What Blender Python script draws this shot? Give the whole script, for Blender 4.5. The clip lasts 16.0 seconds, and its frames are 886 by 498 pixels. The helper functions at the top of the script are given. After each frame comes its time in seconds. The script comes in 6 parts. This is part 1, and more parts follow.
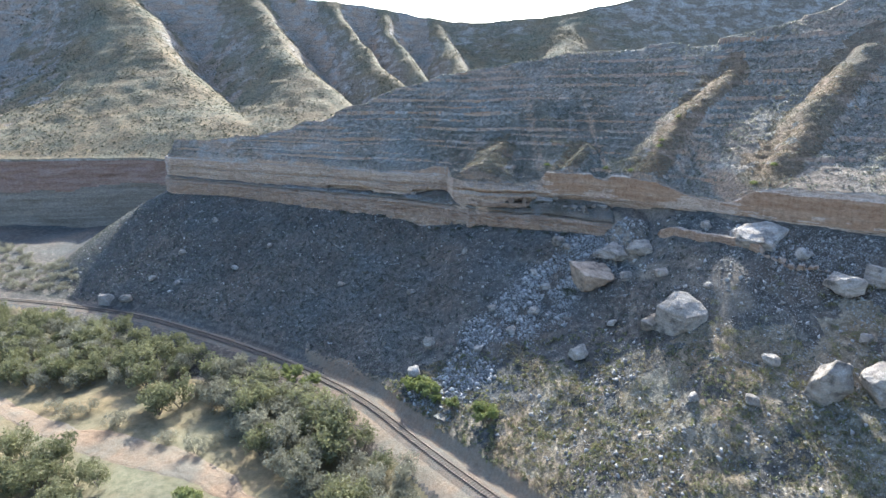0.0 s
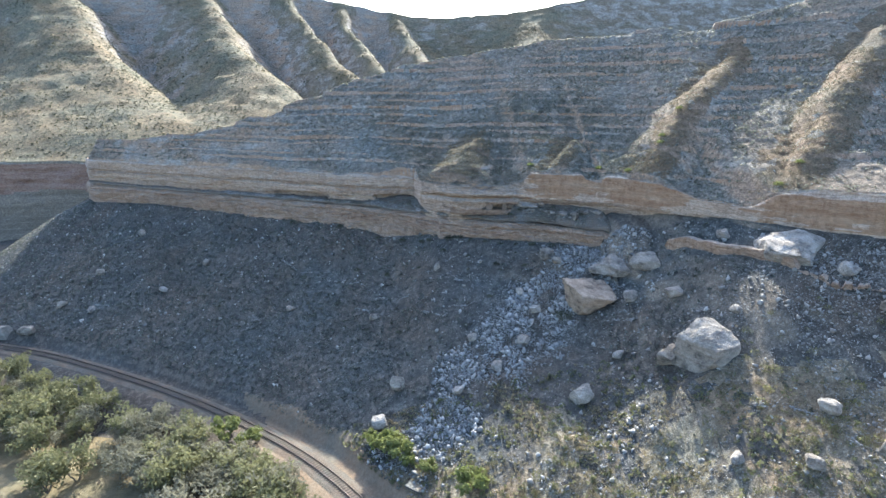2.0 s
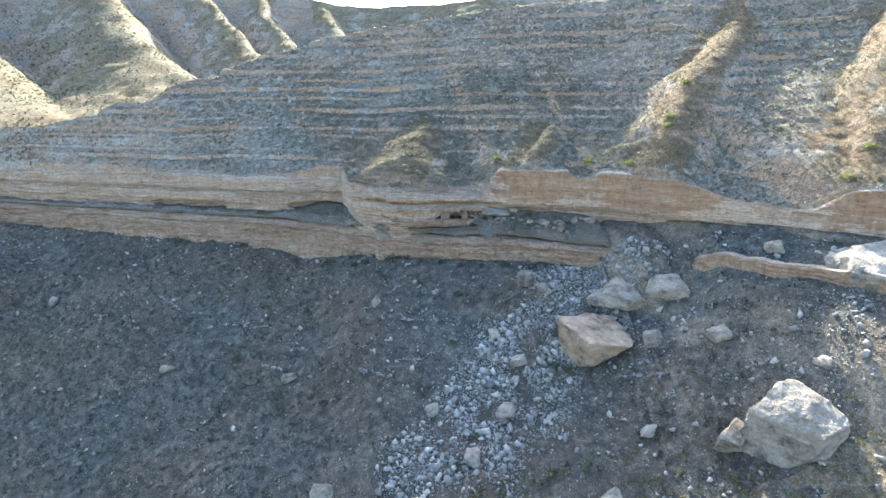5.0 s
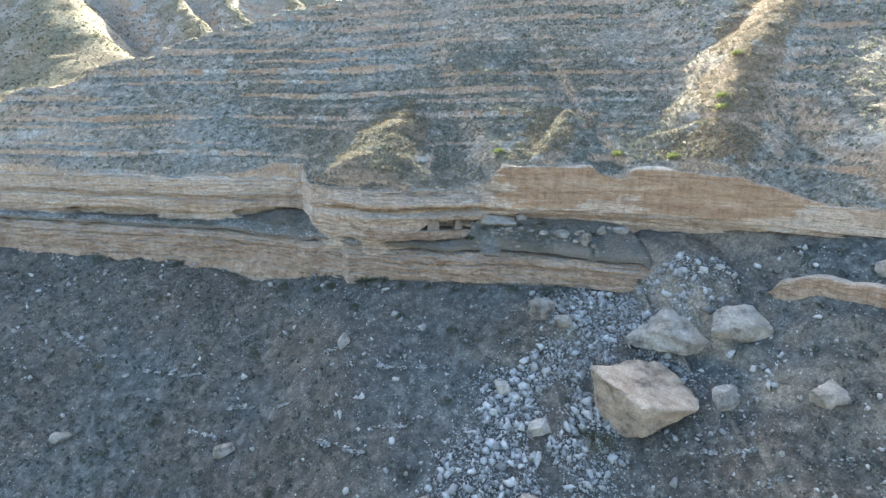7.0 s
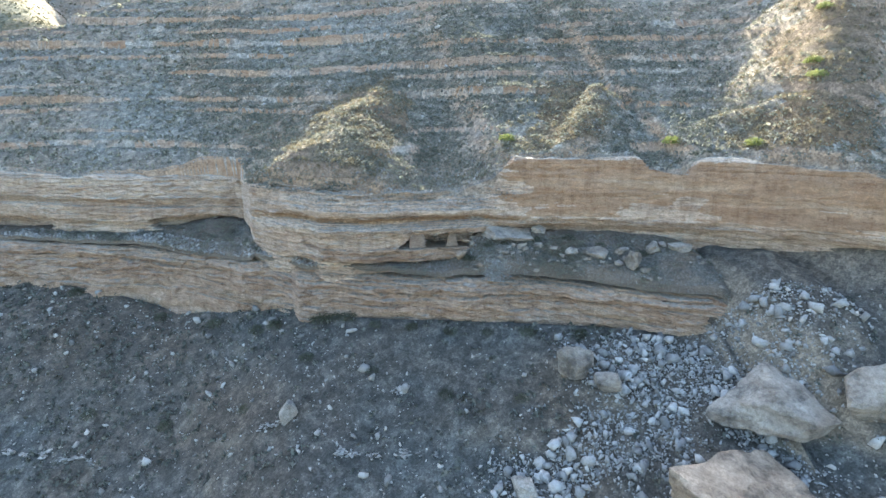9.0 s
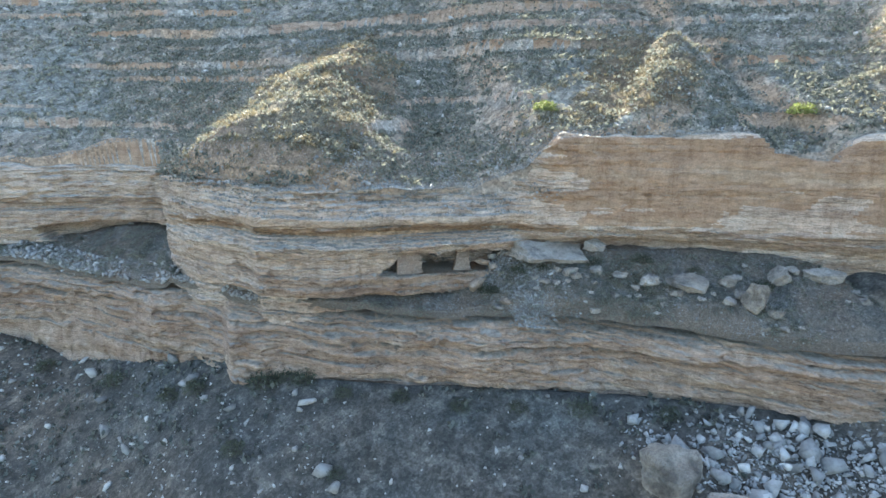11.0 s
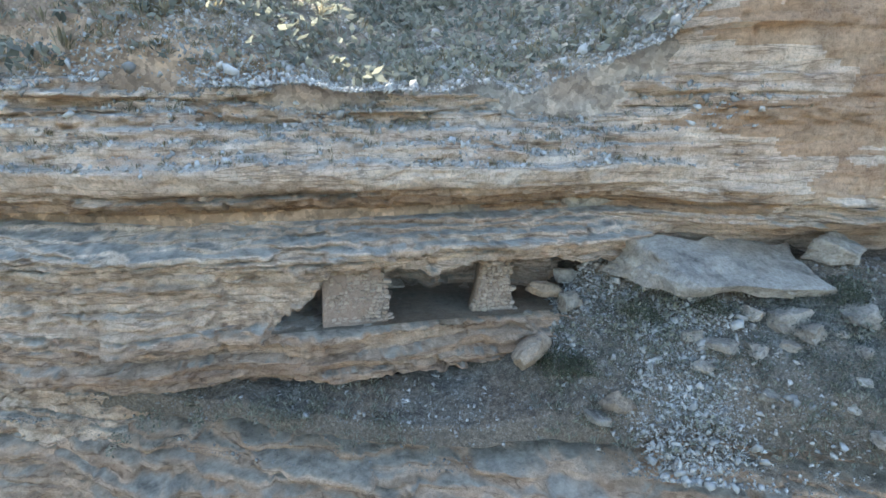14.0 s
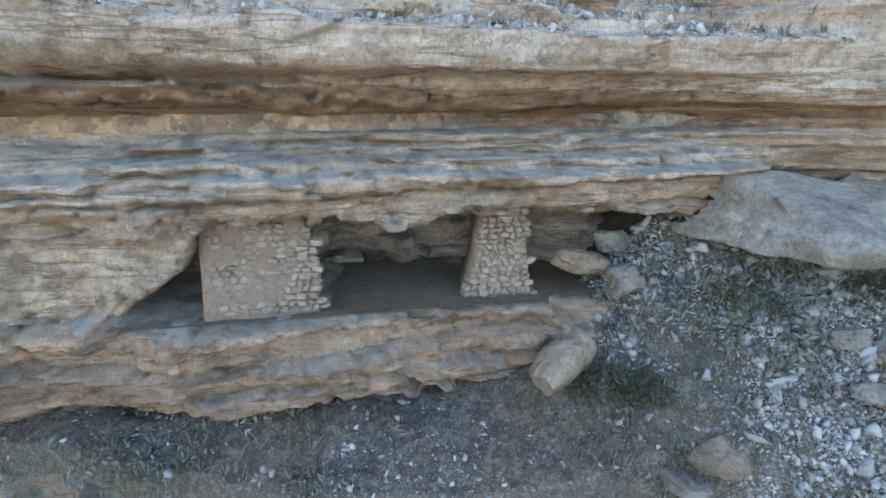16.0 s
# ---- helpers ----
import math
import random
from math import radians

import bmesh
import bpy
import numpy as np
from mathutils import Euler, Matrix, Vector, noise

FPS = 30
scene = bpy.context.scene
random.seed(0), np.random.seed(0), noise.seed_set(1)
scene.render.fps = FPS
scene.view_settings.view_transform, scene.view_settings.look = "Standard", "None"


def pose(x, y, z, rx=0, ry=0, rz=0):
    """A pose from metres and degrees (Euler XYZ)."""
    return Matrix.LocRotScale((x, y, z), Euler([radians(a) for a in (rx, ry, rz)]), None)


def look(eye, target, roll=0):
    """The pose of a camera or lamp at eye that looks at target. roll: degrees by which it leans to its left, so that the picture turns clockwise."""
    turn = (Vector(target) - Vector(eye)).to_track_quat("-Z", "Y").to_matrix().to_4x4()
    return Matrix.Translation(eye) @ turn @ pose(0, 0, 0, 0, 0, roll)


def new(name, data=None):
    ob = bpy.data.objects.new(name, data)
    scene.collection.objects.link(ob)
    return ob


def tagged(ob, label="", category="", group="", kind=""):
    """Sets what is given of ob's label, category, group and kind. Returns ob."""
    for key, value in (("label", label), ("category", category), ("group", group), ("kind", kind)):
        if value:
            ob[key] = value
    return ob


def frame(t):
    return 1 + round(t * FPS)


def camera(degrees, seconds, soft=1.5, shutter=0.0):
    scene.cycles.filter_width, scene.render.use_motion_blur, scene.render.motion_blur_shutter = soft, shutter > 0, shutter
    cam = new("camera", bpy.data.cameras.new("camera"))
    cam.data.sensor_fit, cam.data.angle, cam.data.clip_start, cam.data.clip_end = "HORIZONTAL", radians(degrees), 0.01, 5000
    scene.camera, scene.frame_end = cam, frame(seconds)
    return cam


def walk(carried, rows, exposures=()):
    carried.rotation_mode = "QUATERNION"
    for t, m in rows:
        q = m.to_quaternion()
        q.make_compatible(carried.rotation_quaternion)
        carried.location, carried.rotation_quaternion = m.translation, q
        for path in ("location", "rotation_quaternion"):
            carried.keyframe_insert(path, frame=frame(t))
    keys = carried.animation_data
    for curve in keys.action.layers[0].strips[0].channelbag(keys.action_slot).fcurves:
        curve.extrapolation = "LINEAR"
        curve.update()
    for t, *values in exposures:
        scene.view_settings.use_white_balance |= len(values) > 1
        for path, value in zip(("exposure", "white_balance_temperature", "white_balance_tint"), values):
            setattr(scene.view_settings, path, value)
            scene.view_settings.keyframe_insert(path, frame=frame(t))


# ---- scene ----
cam = camera(79.3, 16.0)
METRES, EYE, TILT, LEAN, TURN = 150.0, 63.5, -15.0, 0.0, 0.0
ROWS = [
    (0.0, 0.0, 0.0, 0.0, 0.0, 0.0, 0.0),
    (0.5, -0.0028, 0.0379, 0.0055, -0.3, 0.06, 0.07),
    (1.0, -0.0054, 0.0759, 0.0112, -1.02, 0.1, 0.27),
    (1.5, -0.0067, 0.1141, 0.017, -2.7, 0.12, 0.74),
    (2.0, -0.0071, 0.1531, 0.0226, -3.91, 0.14, 1.07),
    (2.5, -0.0071, 0.1923, 0.028, -4.8, 0.14, 1.32),
    (3.0, -0.0061, 0.2312, 0.0332, -6.31, 0.15, 1.77),
    (3.5, -0.0038, 0.2705, 0.0379, -7.63, 0.13, 2.17),
    (4.0, -0.0013, 0.3097, 0.0422, -8.8, 0.12, 2.5),
    (6.5, 0.0233, 0.4986, 0.0657, -12.09, 0.11, 3.54),
    (7.0, 0.0296, 0.5348, 0.0698, -12.49, 0.14, 3.66),
    (7.5, 0.0363, 0.5708, 0.0741, -13.06, 0.14, 3.82),
    (8.0, 0.043, 0.6061, 0.0786, -13.5, 0.16, 3.91),
    (8.5, 0.0496, 0.6407, 0.0824, -14.01, 0.19, 3.98),
    (9.0, 0.0568, 0.6744, 0.0859, -14.5, 0.22, 4.08),
    (11.5, 0.0921, 0.827, 0.1002, -14.95, 0.37, 3.9),
    (12.0, 0.0986, 0.8538, 0.1022, -14.98, 0.37, 3.84),
    (12.5, 0.1049, 0.8793, 0.1031, -15.09, 0.32, 3.82),
    (13.0, 0.111, 0.9029, 0.1029, -15.29, 0.27, 3.85),
    (13.5, 0.1169, 0.924, 0.1022, -15.46, 0.19, 3.93),
    (14.0, 0.1228, 0.9422, 0.1009, -15.27, -0.01, 3.88),
    (14.5, 0.1279, 0.9563, 0.0994, -15.01, -0.12, 3.83),
    (15.0, 0.1319, 0.9666, 0.0979, -14.7, -0.14, 3.77),
    (15.5, 0.1346, 0.9736, 0.0962, -14.55, -0.07, 3.76),
    (16.0, 0.1359, 0.9775, 0.0948, -14.47, -0.11, 3.74),
]
walk(cam, [(t, pose(0, 0, EYE, TILT, LEAN, TURN) @ pose(METRES * x, METRES * y, METRES * z, 90 + pitch, roll, yaw)) for t, x, y, z, yaw, pitch, roll in ROWS],
     [(0, 1.43, 5450, 7.5), (3.5, 1.92, 5800, 4.5), (7, 2.3, 6180, 2.2), (12.5, 2.43, 6150, 1.5), (16, 2.90, 6350, 4.0)])

# ---- light ----
SUN_EL, SUN_AZ = 35.1, 8.0          # degrees; azimuth to the right of +y
sun_way = Vector((math.sin(radians(SUN_AZ)) * math.cos(radians(SUN_EL)),
                  math.cos(radians(SUN_AZ)) * math.cos(radians(SUN_EL)), math.sin(radians(SUN_EL))))
sun_data = bpy.data.lights.new("sun", "SUN")
sun_data.energy, sun_data.angle, sun_data.color = 5.0, radians(0.6), (1.0, 0.87, 0.69)
sun_ob = new("sun", sun_data)
sun_ob.matrix_world = look(sun_way * 400, (0, 0, 0))
world = bpy.data.worlds.new("sky")
world.use_nodes = True
scene.world = world
wn = world.node_tree.nodes
sky = wn.new("ShaderNodeTexSky")
sky.sky_type, sky.sun_disc = "NISHITA", False
sky.sun_elevation, sky.sun_rotation = radians(SUN_EL), radians(SUN_AZ)
sky.dust_density, sky.air_density = 3.0, 1.0
world.node_tree.links.new(sky.outputs[0], wn["Background"].inputs[0])
wn["Background"].inputs[1].default_value = 0.15


# ---- noise for shapes ----
def hash3(i, j, k):
    h = (i * 374761393 + j * 668265263 + k * 1274126177) & 0xFFFFFFFF
    h = ((h ^ (h >> 13)) * 1274126177) & 0xFFFFFFFF
    return ((h ^ (h >> 16)) & 0xFFFF) / 65535.0


def vnoise(x, y, z=0.0):
    """Smooth value noise, -1 to 1, on arrays."""
    x, y, z = np.broadcast_arrays(np.asarray(x, float), np.asarray(y, float), np.asarray(z, float))
    i, j, k = (np.floor(a).astype(np.int64) for a in (x, y, z))
    u, v, w = x - i, y - j, z - k
    u, v, w = (a * a * (3 - 2 * a) for a in (u, v, w))
    out = 0
    for a in (0, 1):
        for b in (0, 1):
            for c in (0, 1):
                out = out + hash3(i + a, j + b, k + c) * (u if a else 1 - u) * (v if b else 1 - v) * (w if c else 1 - w)
    return out * 2 - 1


def fbm(x, y, z=0.0, octaves=4):
    out, amp = 0, 1.0
    for o in range(octaves):
        out = out + amp * vnoise(np.asarray(x) * 2 ** o + 17.3 * o, np.asarray(y) * 2 ** o + 5.1 * o, np.asarray(z) * 2 ** o)
        amp *= 0.5
    return out


def smooth(a, b, x):
    t = np.clip((np.asarray(x, float) - a) / (b - a), 0, 1)
    return t * t * (3 - 2 * t)


def lut(*pairs):
    xs, ys = [p[0] for p in pairs], [p[1] for p in pairs]
    return lambda x: np.interp(x, xs, ys)


# ---- materials ----
def material(name):
    m = bpy.data.materials.new(name)
    m.use_nodes = True
    nt = m.node_tree
    return m, nt, nt.nodes["Principled BSDF"]


def node(nt, kind, **values):
    n = nt.nodes.new("ShaderNode" + kind)
    for key, value in values.items():
        if key in n.inputs:
            n.inputs[key].default_value = value
    return n


def noise_node(nt, scale, detail=6, rough=0.6, stretch=(1, 1, 1), offset=0.0):
    geo = nt.nodes.new("ShaderNodeNewGeometry")
    mp = nt.nodes.new("ShaderNodeMapping")
    mp.inputs["Scale"].default_value = stretch
    mp.inputs["Location"].default_value = (offset, offset * 0.7, offset * 0.3)
    nt.links.new(geo.outputs["Position"], mp.inputs["Vector"])
    n = node(nt, "TexNoise", Scale=scale, Detail=detail, Roughness=rough)
    nt.links.new(mp.outputs[0], n.inputs["Vector"])
    return n.outputs["Fac"]


def ramp(nt, fac, *stops):
    r = nt.nodes.new("ShaderNodeValToRGB")
    e = r.color_ramp.elements
    while len(e) < len(stops):
        e.new(0.5)
    for el, (p, col) in zip(e, stops):
        el.position, el.color = p, ((*col, 1) if len(col) == 3 else col)
    nt.links.new(fac, r.inputs[0])
    return r.outputs[0]


def mix(nt, fac, a, b, blend="MIX"):
    n = nt.nodes.new("ShaderNodeMix")
    n.data_type, n.blend_type = "RGBA", blend
    for sock, val in ((0, fac), (6, a), (7, b)):
        if isinstance(val, (int, float)):
            n.inputs[sock].default_value = val
        elif isinstance(val, tuple):
            n.inputs[sock].default_value = (*val, 1)
        else:
            nt.links.new(val, n.inputs[sock])
    return n.outputs[2]


def bump(nt, bsdf, height, strength, distance):
    b = node(nt, "Bump", Strength=strength, Distance=distance)
    nt.links.new(height, b.inputs["Height"])
    nt.links.new(b.outputs[0], bsdf.inputs["Normal"])


def steepness(nt, lo, hi):
    """0 on flat ground, 1 on steep faces."""
    geo = nt.nodes.new("ShaderNodeNewGeometry")
    sep = nt.nodes.new("ShaderNodeSeparateXYZ")
    nt.links.new(geo.outputs["Normal"], sep.inputs[0])
    mr = nt.nodes.new("ShaderNodeMapRange")
    mr.inputs["From Min"].default_value, mr.inputs["From Max"].default_value = hi, lo
    nt.links.new(sep.outputs[2], mr.inputs["Value"])
    return mr.outputs[0]


def flakes(nt, scale, stretch, offset=0.0):
    """One random value for each flake of a broken rock face."""
    geo = nt.nodes.new("ShaderNodeNewGeometry")
    warp = node(nt, "TexNoise", Scale=scale * 1.6, Detail=5.0, Roughness=0.7)
    nt.links.new(geo.outputs["Position"], warp.inputs["Vector"])
    add = nt.nodes.new("ShaderNodeMixRGB")
    add.blend_type = "LINEAR_LIGHT"
    add.inputs[0].default_value = 0.42 / scale
    nt.links.new(geo.outputs["Position"], add.inputs[1])
    nt.links.new(warp.outputs["Color"], add.inputs[2])
    mp = nt.nodes.new("ShaderNodeMapping")
    mp.inputs["Scale"].default_value = stretch
    mp.inputs["Location"].default_value = (offset, offset, offset)
    nt.links.new(add.outputs[0], mp.inputs["Vector"])
    vor = node(nt, "TexVoronoi", Scale=scale)
    nt.links.new(mp.outputs[0], vor.inputs["Vector"])
    sep = nt.nodes.new("ShaderNodeSeparateColor")
    nt.links.new(vor.outputs["Color"], sep.inputs[0])
    return sep.outputs[0]


def splits(nt, scale, stretch, offset=0.0):
    """Distance to the nearest of the fine cracks that part a rock face into chips."""
    geo = nt.nodes.new("ShaderNodeNewGeometry")
    warp = node(nt, "TexNoise", Scale=scale * 1.3, Detail=4.0, Roughness=0.7)
    nt.links.new(geo.outputs["Position"], warp.inputs["Vector"])
    add = nt.nodes.new("ShaderNodeMixRGB")
    add.blend_type = "LINEAR_LIGHT"
    add.inputs[0].default_value = 0.5 / scale
    nt.links.new(geo.outputs["Position"], add.inputs[1])
    nt.links.new(warp.outputs["Color"], add.inputs[2])
    mp = nt.nodes.new("ShaderNodeMapping")
    mp.inputs["Scale"].default_value = stretch
    mp.inputs["Location"].default_value = (offset, offset, offset)
    nt.links.new(add.outputs[0], mp.inputs["Vector"])
    vor = node(nt, "TexVoronoi", Scale=scale)
    vor.feature = "DISTANCE_TO_EDGE"
    nt.links.new(mp.outputs[0], vor.inputs["Vector"])
    return vor.outputs["Distance"]


def plus(nt, a, b, k=1.0):
    n = node(nt, "Math")
    n.operation = "MULTIPLY_ADD"
    n.inputs[1].default_value = k
    nt.links.new(b, n.inputs[0])
    nt.links.new(a, n.inputs[2])
    return n.outputs[0]


def rock_colour(nt, a, b, c, d, bedded=1.0):
    """Bedded limestone and sandstone: broken flakes, faint beds, drip stains and grain."""
    beds = noise_node(nt, 1.0, 5, 0.6, (0.06, 0.06, 0.9))
    fine = noise_node(nt, 1.0, 6, 0.7, (1.1, 1.1, 3.6), 3.0)
    blot = noise_node(nt, 0.5, 8, 0.68, (1, 1, 1.5), 9.0)
    grain = noise_node(nt, 8.0, 7, 0.75, (1, 1, 1), 2.0)
    col = ramp(nt, beds, (0.3, a), (0.45, b), (0.55, c), (0.7, d))
    col = mix(nt, 0.5, col, ramp(nt, blot, (0.28, a), (0.42, b), (0.55, c), (0.72, d)))
    layers = noise_node(nt, 1.0, 5, 0.65, (0.16, 0.16, 4.2), 41.0)
    col = mix(nt, 0.75 * bedded, col, ramp(nt, layers, (0.34, (0.74, 0.68, 0.62)), (0.44, (1.0, 0.97, 0.93)), (0.53, (1.10, 1.10, 1.09)), (0.60, (0.92, 0.93, 0.93)), (0.70, (1.20, 1.20, 1.19))), "MULTIPLY")
    cracks = noise_node(nt, 1.0, 4, 0.55, (0.30, 0.30, 2.6), 57.0)
    col = mix(nt, 0.7 * bedded, col, ramp(nt, cracks, (0.476, (1, 1, 1)), (0.493, (0.42, 0.38, 0.35)), (0.500, (0.42, 0.38, 0.35)), (0.515, (1, 1, 1))), "MULTIPLY")
    streak = noise_node(nt, 1.0, 6, 0.7, (1.5, 1.5, 0.30), 13.0)
    col = mix(nt, 0.62, col, ramp(nt, streak, (0.34, (0.66, 0.60, 0.55)), (0.5, (1.0, 1.0, 1.0)), (0.66, (1.12, 1.12, 1.12))), "MULTIPLY")
    col = mix(nt, 0.42, col, ramp(nt, fine, (0.32, (0.5, 0.48, 0.46)), (0.52, (1, 1, 1)), (0.7, (1.1, 1.1, 1.1))), "MULTIPLY")
    coarse, small = flakes(nt, 1.1, (1, 1, 2.6)), flakes(nt, 4.2, (1, 1, 2.2), 4.0)
    col = mix(nt, 0.45, col, ramp(nt, coarse, (0.0, (0.72, 0.68, 0.64)), (0.5, (1, 1, 1)), (1.0, (1.14, 1.13, 1.12))), "MULTIPLY")
    col = mix(nt, 0.4, col, ramp(nt, small, (0.0, (0.66, 0.64, 0.62)), (0.4, (1, 1, 1)), (1.0, (1.12, 1.12, 1.12))), "MULTIPLY")
    col = mix(nt, 0.6, col, ramp(nt, grain, (0.33, (0.5, 0.48, 0.46)), (0.52, (1.0, 1.0, 1.0)), (0.7, (1.15, 1.15, 1.15))), "MULTIPLY")
    nicks = splits(nt, 3.2, (1, 1, 2.4), 12.0)
    col = mix(nt, 0.5 * bedded, col, ramp(nt, nicks, (0.0, (0.46, 0.40, 0.35)), (0.022, (1.04, 1.03, 1.02)), (0.08, (1.10, 1.10, 1.09))), "MULTIPLY")
    pits = noise_node(nt, 30.0, 5, 0.72, (1, 1, 0.4), 6.0)
    col = mix(nt, 0.6, col, ramp(nt, pits, (0.36, (0.55, 0.52, 0.49)), (0.46, (1.03, 1.02, 1.01)), (0.66, (1.18, 1.17, 1.16))), "MULTIPLY")
    lichen = noise_node(nt, 1.7, 8, 0.75, (1, 1, 1), 27.0)
    col = mix(nt, ramp(nt, lichen, (0.58, (0, 0, 0)), (0.70, (0.55, 0.55, 0.55))), col, (0.17, 0.155, 0.13))
    relief = plus(nt, plus(nt, plus(nt, plus(nt, plus(nt, grain, coarse, 1.0), small, 0.7), fine, 1.0), pits, 1.0), layers, 1.6 * bedded)
    return col, fine, relief


def cliff_material(name, a, b, c, d, dust, bedded=1.0):
    m, nt, bsdf = material(name)
    col, fine, grain = rock_colour(nt, a, b, c, d, bedded)
    top = steepness(nt, 0.68, 0.95)
    inv = node(nt, "Math"); inv.operation = "SUBTRACT"; inv.inputs[0].default_value = 1.0
    nt.links.new(top, inv.inputs[1])
    speck = noise_node(nt, 2.5, 8, 0.75, (1, 1, 1), 5.0)
    dustcol = ramp(nt, speck, (0.36, tuple(v * 0.45 for v in dust)), (0.55, dust), (0.7, tuple(min(v * 1.35, 0.8) for v in dust)))
    col = mix(nt, inv.outputs[0], col, dustcol)
    nt.links.new(col, bsdf.inputs["Base Color"])
    bsdf.inputs["Roughness"].default_value = 0.92
    bump(nt, bsdf, grain, 0.9, 0.09)
    return m


def soil_material(name, dark, mid, light, rock, scale=0.9, gravel=0.0, ledges=False):
    m, nt, bsdf = material(name)
    big = noise_node(nt, 0.06 * scale, 5, 0.6)
    medn = noise_node(nt, 0.8 * scale, 8, 0.72, (1, 1, 1), 4.0)
    finen = noise_node(nt, 5.0 * scale, 6, 0.75, (1, 1, 1), 8.0)
    col = ramp(nt, medn, (0.32, dark), (0.5, mid), (0.68, light))
    col = mix(nt, 0.5, col, ramp(nt, big, (0.35, (0.6, 0.6, 0.6)), (0.65, (1.0, 0.97, 0.92))), "MULTIPLY")
    col = mix(nt, 0.6, col, ramp(nt, finen, (0.3, (0.4, 0.4, 0.4)), (0.6, (1.0, 1.0, 1.0))), "MULTIPLY")
    hue = noise_node(nt, 0.05 * scale, 6, 0.65, (1, 1, 1), 33.0)
    col = mix(nt, 0.8, col, ramp(nt, hue, (0.38, (0.88, 1.0, 1.08)), (0.62, (1.18, 1.0, 0.86))), "MULTIPLY")
    band = noise_node(nt, 1.0, 4, 0.6, (0.02, 0.02, 0.9), 21.0)
    rockcol = mix(nt, 0.5, ramp(nt, band, (0.35, tuple(v * 0.75 for v in rock)), (0.6, rock)),
                  ramp(nt, finen, (0.3, (0.5, 0.5, 0.5)), (0.6, (1, 1, 1))), "MULTIPLY")
    if ledges:
        patch = noise_node(nt, 0.09, 4, 0.6, (1, 1, 2.2), 63.0)
        paler = mix(nt, 0.6, (0.46, 0.425, 0.375), ramp(nt, finen, (0.3, (0.45, 0.45, 0.45)), (0.6, (1, 1, 1))), "MULTIPLY")
        rockcol = mix(nt, ramp(nt, patch, (0.46, (0, 0, 0)), (0.60, (1, 1, 1))), rockcol, paler)
    col = mix(nt, steepness(nt, 0.55, 0.76), col, rockcol)
    if gravel:
        for g_, amount in ((gravel, 0.6), (gravel * 3.1, 0.7)):
            col = mix(nt, amount, col, ramp(nt, flakes(nt, g_, (1, 1, 1), g_), (0.15, (0.58, 0.57, 0.56)), (0.6, (0.98, 0.98, 0.98)), (0.95, (1.35, 1.33, 1.3))), "MULTIPLY")
    nt.links.new(col, bsdf.inputs["Base Color"])
    bsdf.inputs["Roughness"].default_value = 0.95
    bump(nt, bsdf, finen, 0.8, 0.25)
    return m


def stone_material(name, dark, light, island=True, scale=3.0, bumpy=0.5):
    """Loose stone; each stone of a heap has a shade of its own."""
    m, nt, bsdf = material(name)
    if island:
        rnd = nt.nodes.new("ShaderNodeNewGeometry").outputs["Random Per Island"]
    else:
        rnd = nt.nodes.new("ShaderNodeObjectInfo").outputs["Random"]
    n = noise_node(nt, scale, 7, 0.7)
    col = mix(nt, rnd, dark, light)
    col = mix(nt, 0.6, col, ramp(nt, n, (0.3, (0.45, 0.42, 0.4)), (0.55, (1, 1, 1)), (0.75, (1.15, 1.12, 1.08))), "MULTIPLY")
    nt.links.new(col, bsdf.inputs["Base Color"])
    bsdf.inputs["Roughness"].default_value = 0.9
    bump(nt, bsdf, n, bumpy, 0.06)
    return m


def boulder_material(name, dull=(0.36, 0.31, 0.25), pale=(0.47, 0.44, 0.40)):
    """Pale limestone with lichen blotches, tan seams and pits."""
    m, nt, bsdf = material(name)
    per = nt.nodes.new("ShaderNodeObjectInfo").outputs["Random"]
    blot = noise_node(nt, 0.45, 8, 0.68)
    fine = noise_node(nt, 3.5, 8, 0.75, (1, 1, 1), 5.0)
    seams = noise_node(nt, 1.0, 5, 0.6, (0.12, 0.12, 1.6), 3.0)
    col = mix(nt, per, dull, pale)
    col = mix(nt, 0.4, col, ramp(nt, seams, (0.34, (0.55, 0.42, 0.30)), (0.5, (1.0, 0.95, 0.88)), (0.62, (1.1, 1.08, 1.05))), "MULTIPLY")
    col = mix(nt, 0.8, col, ramp(nt, blot, (0.36, (0.26, 0.27, 0.29)), (0.46, (0.82, 0.82, 0.82)), (0.60, (1.15, 1.15, 1.15))), "MULTIPLY")
    col = mix(nt, 0.7, col, ramp(nt, fine, (0.34, (0.45, 0.43, 0.42)), (0.55, (1, 1, 1))), "MULTIPLY")
    split = flakes(nt, 0.7, (1, 1, 1.8), 2.0)
    col = mix(nt, 0.5, col, ramp(nt, split, (0.0, (0.66, 0.63, 0.60)), (0.5, (1, 1, 1)), (1.0, (1.12, 1.12, 1.12))), "MULTIPLY")
    pits = noise_node(nt, 14.0, 6, 0.75, (1, 1, 1), 8.0)
    col = mix(nt, 0.6, col, ramp(nt, pits, (0.34, (0.4, 0.38, 0.36)), (0.5, (1, 1, 1)), (0.7, (1.2, 1.2, 1.2))), "MULTIPLY")
    nt.links.new(col, bsdf.inputs["Base Color"])
    bsdf.inputs["Roughness"].default_value = 0.92
    hsum = node(nt, "Math"); hsum.operation = "ADD"
    nt.links.new(fine, hsum.inputs[0]); nt.links.new(split, hsum.inputs[1])
    bump(nt, bsdf, hsum.outputs[0], 0.9, 0.22)
    return m


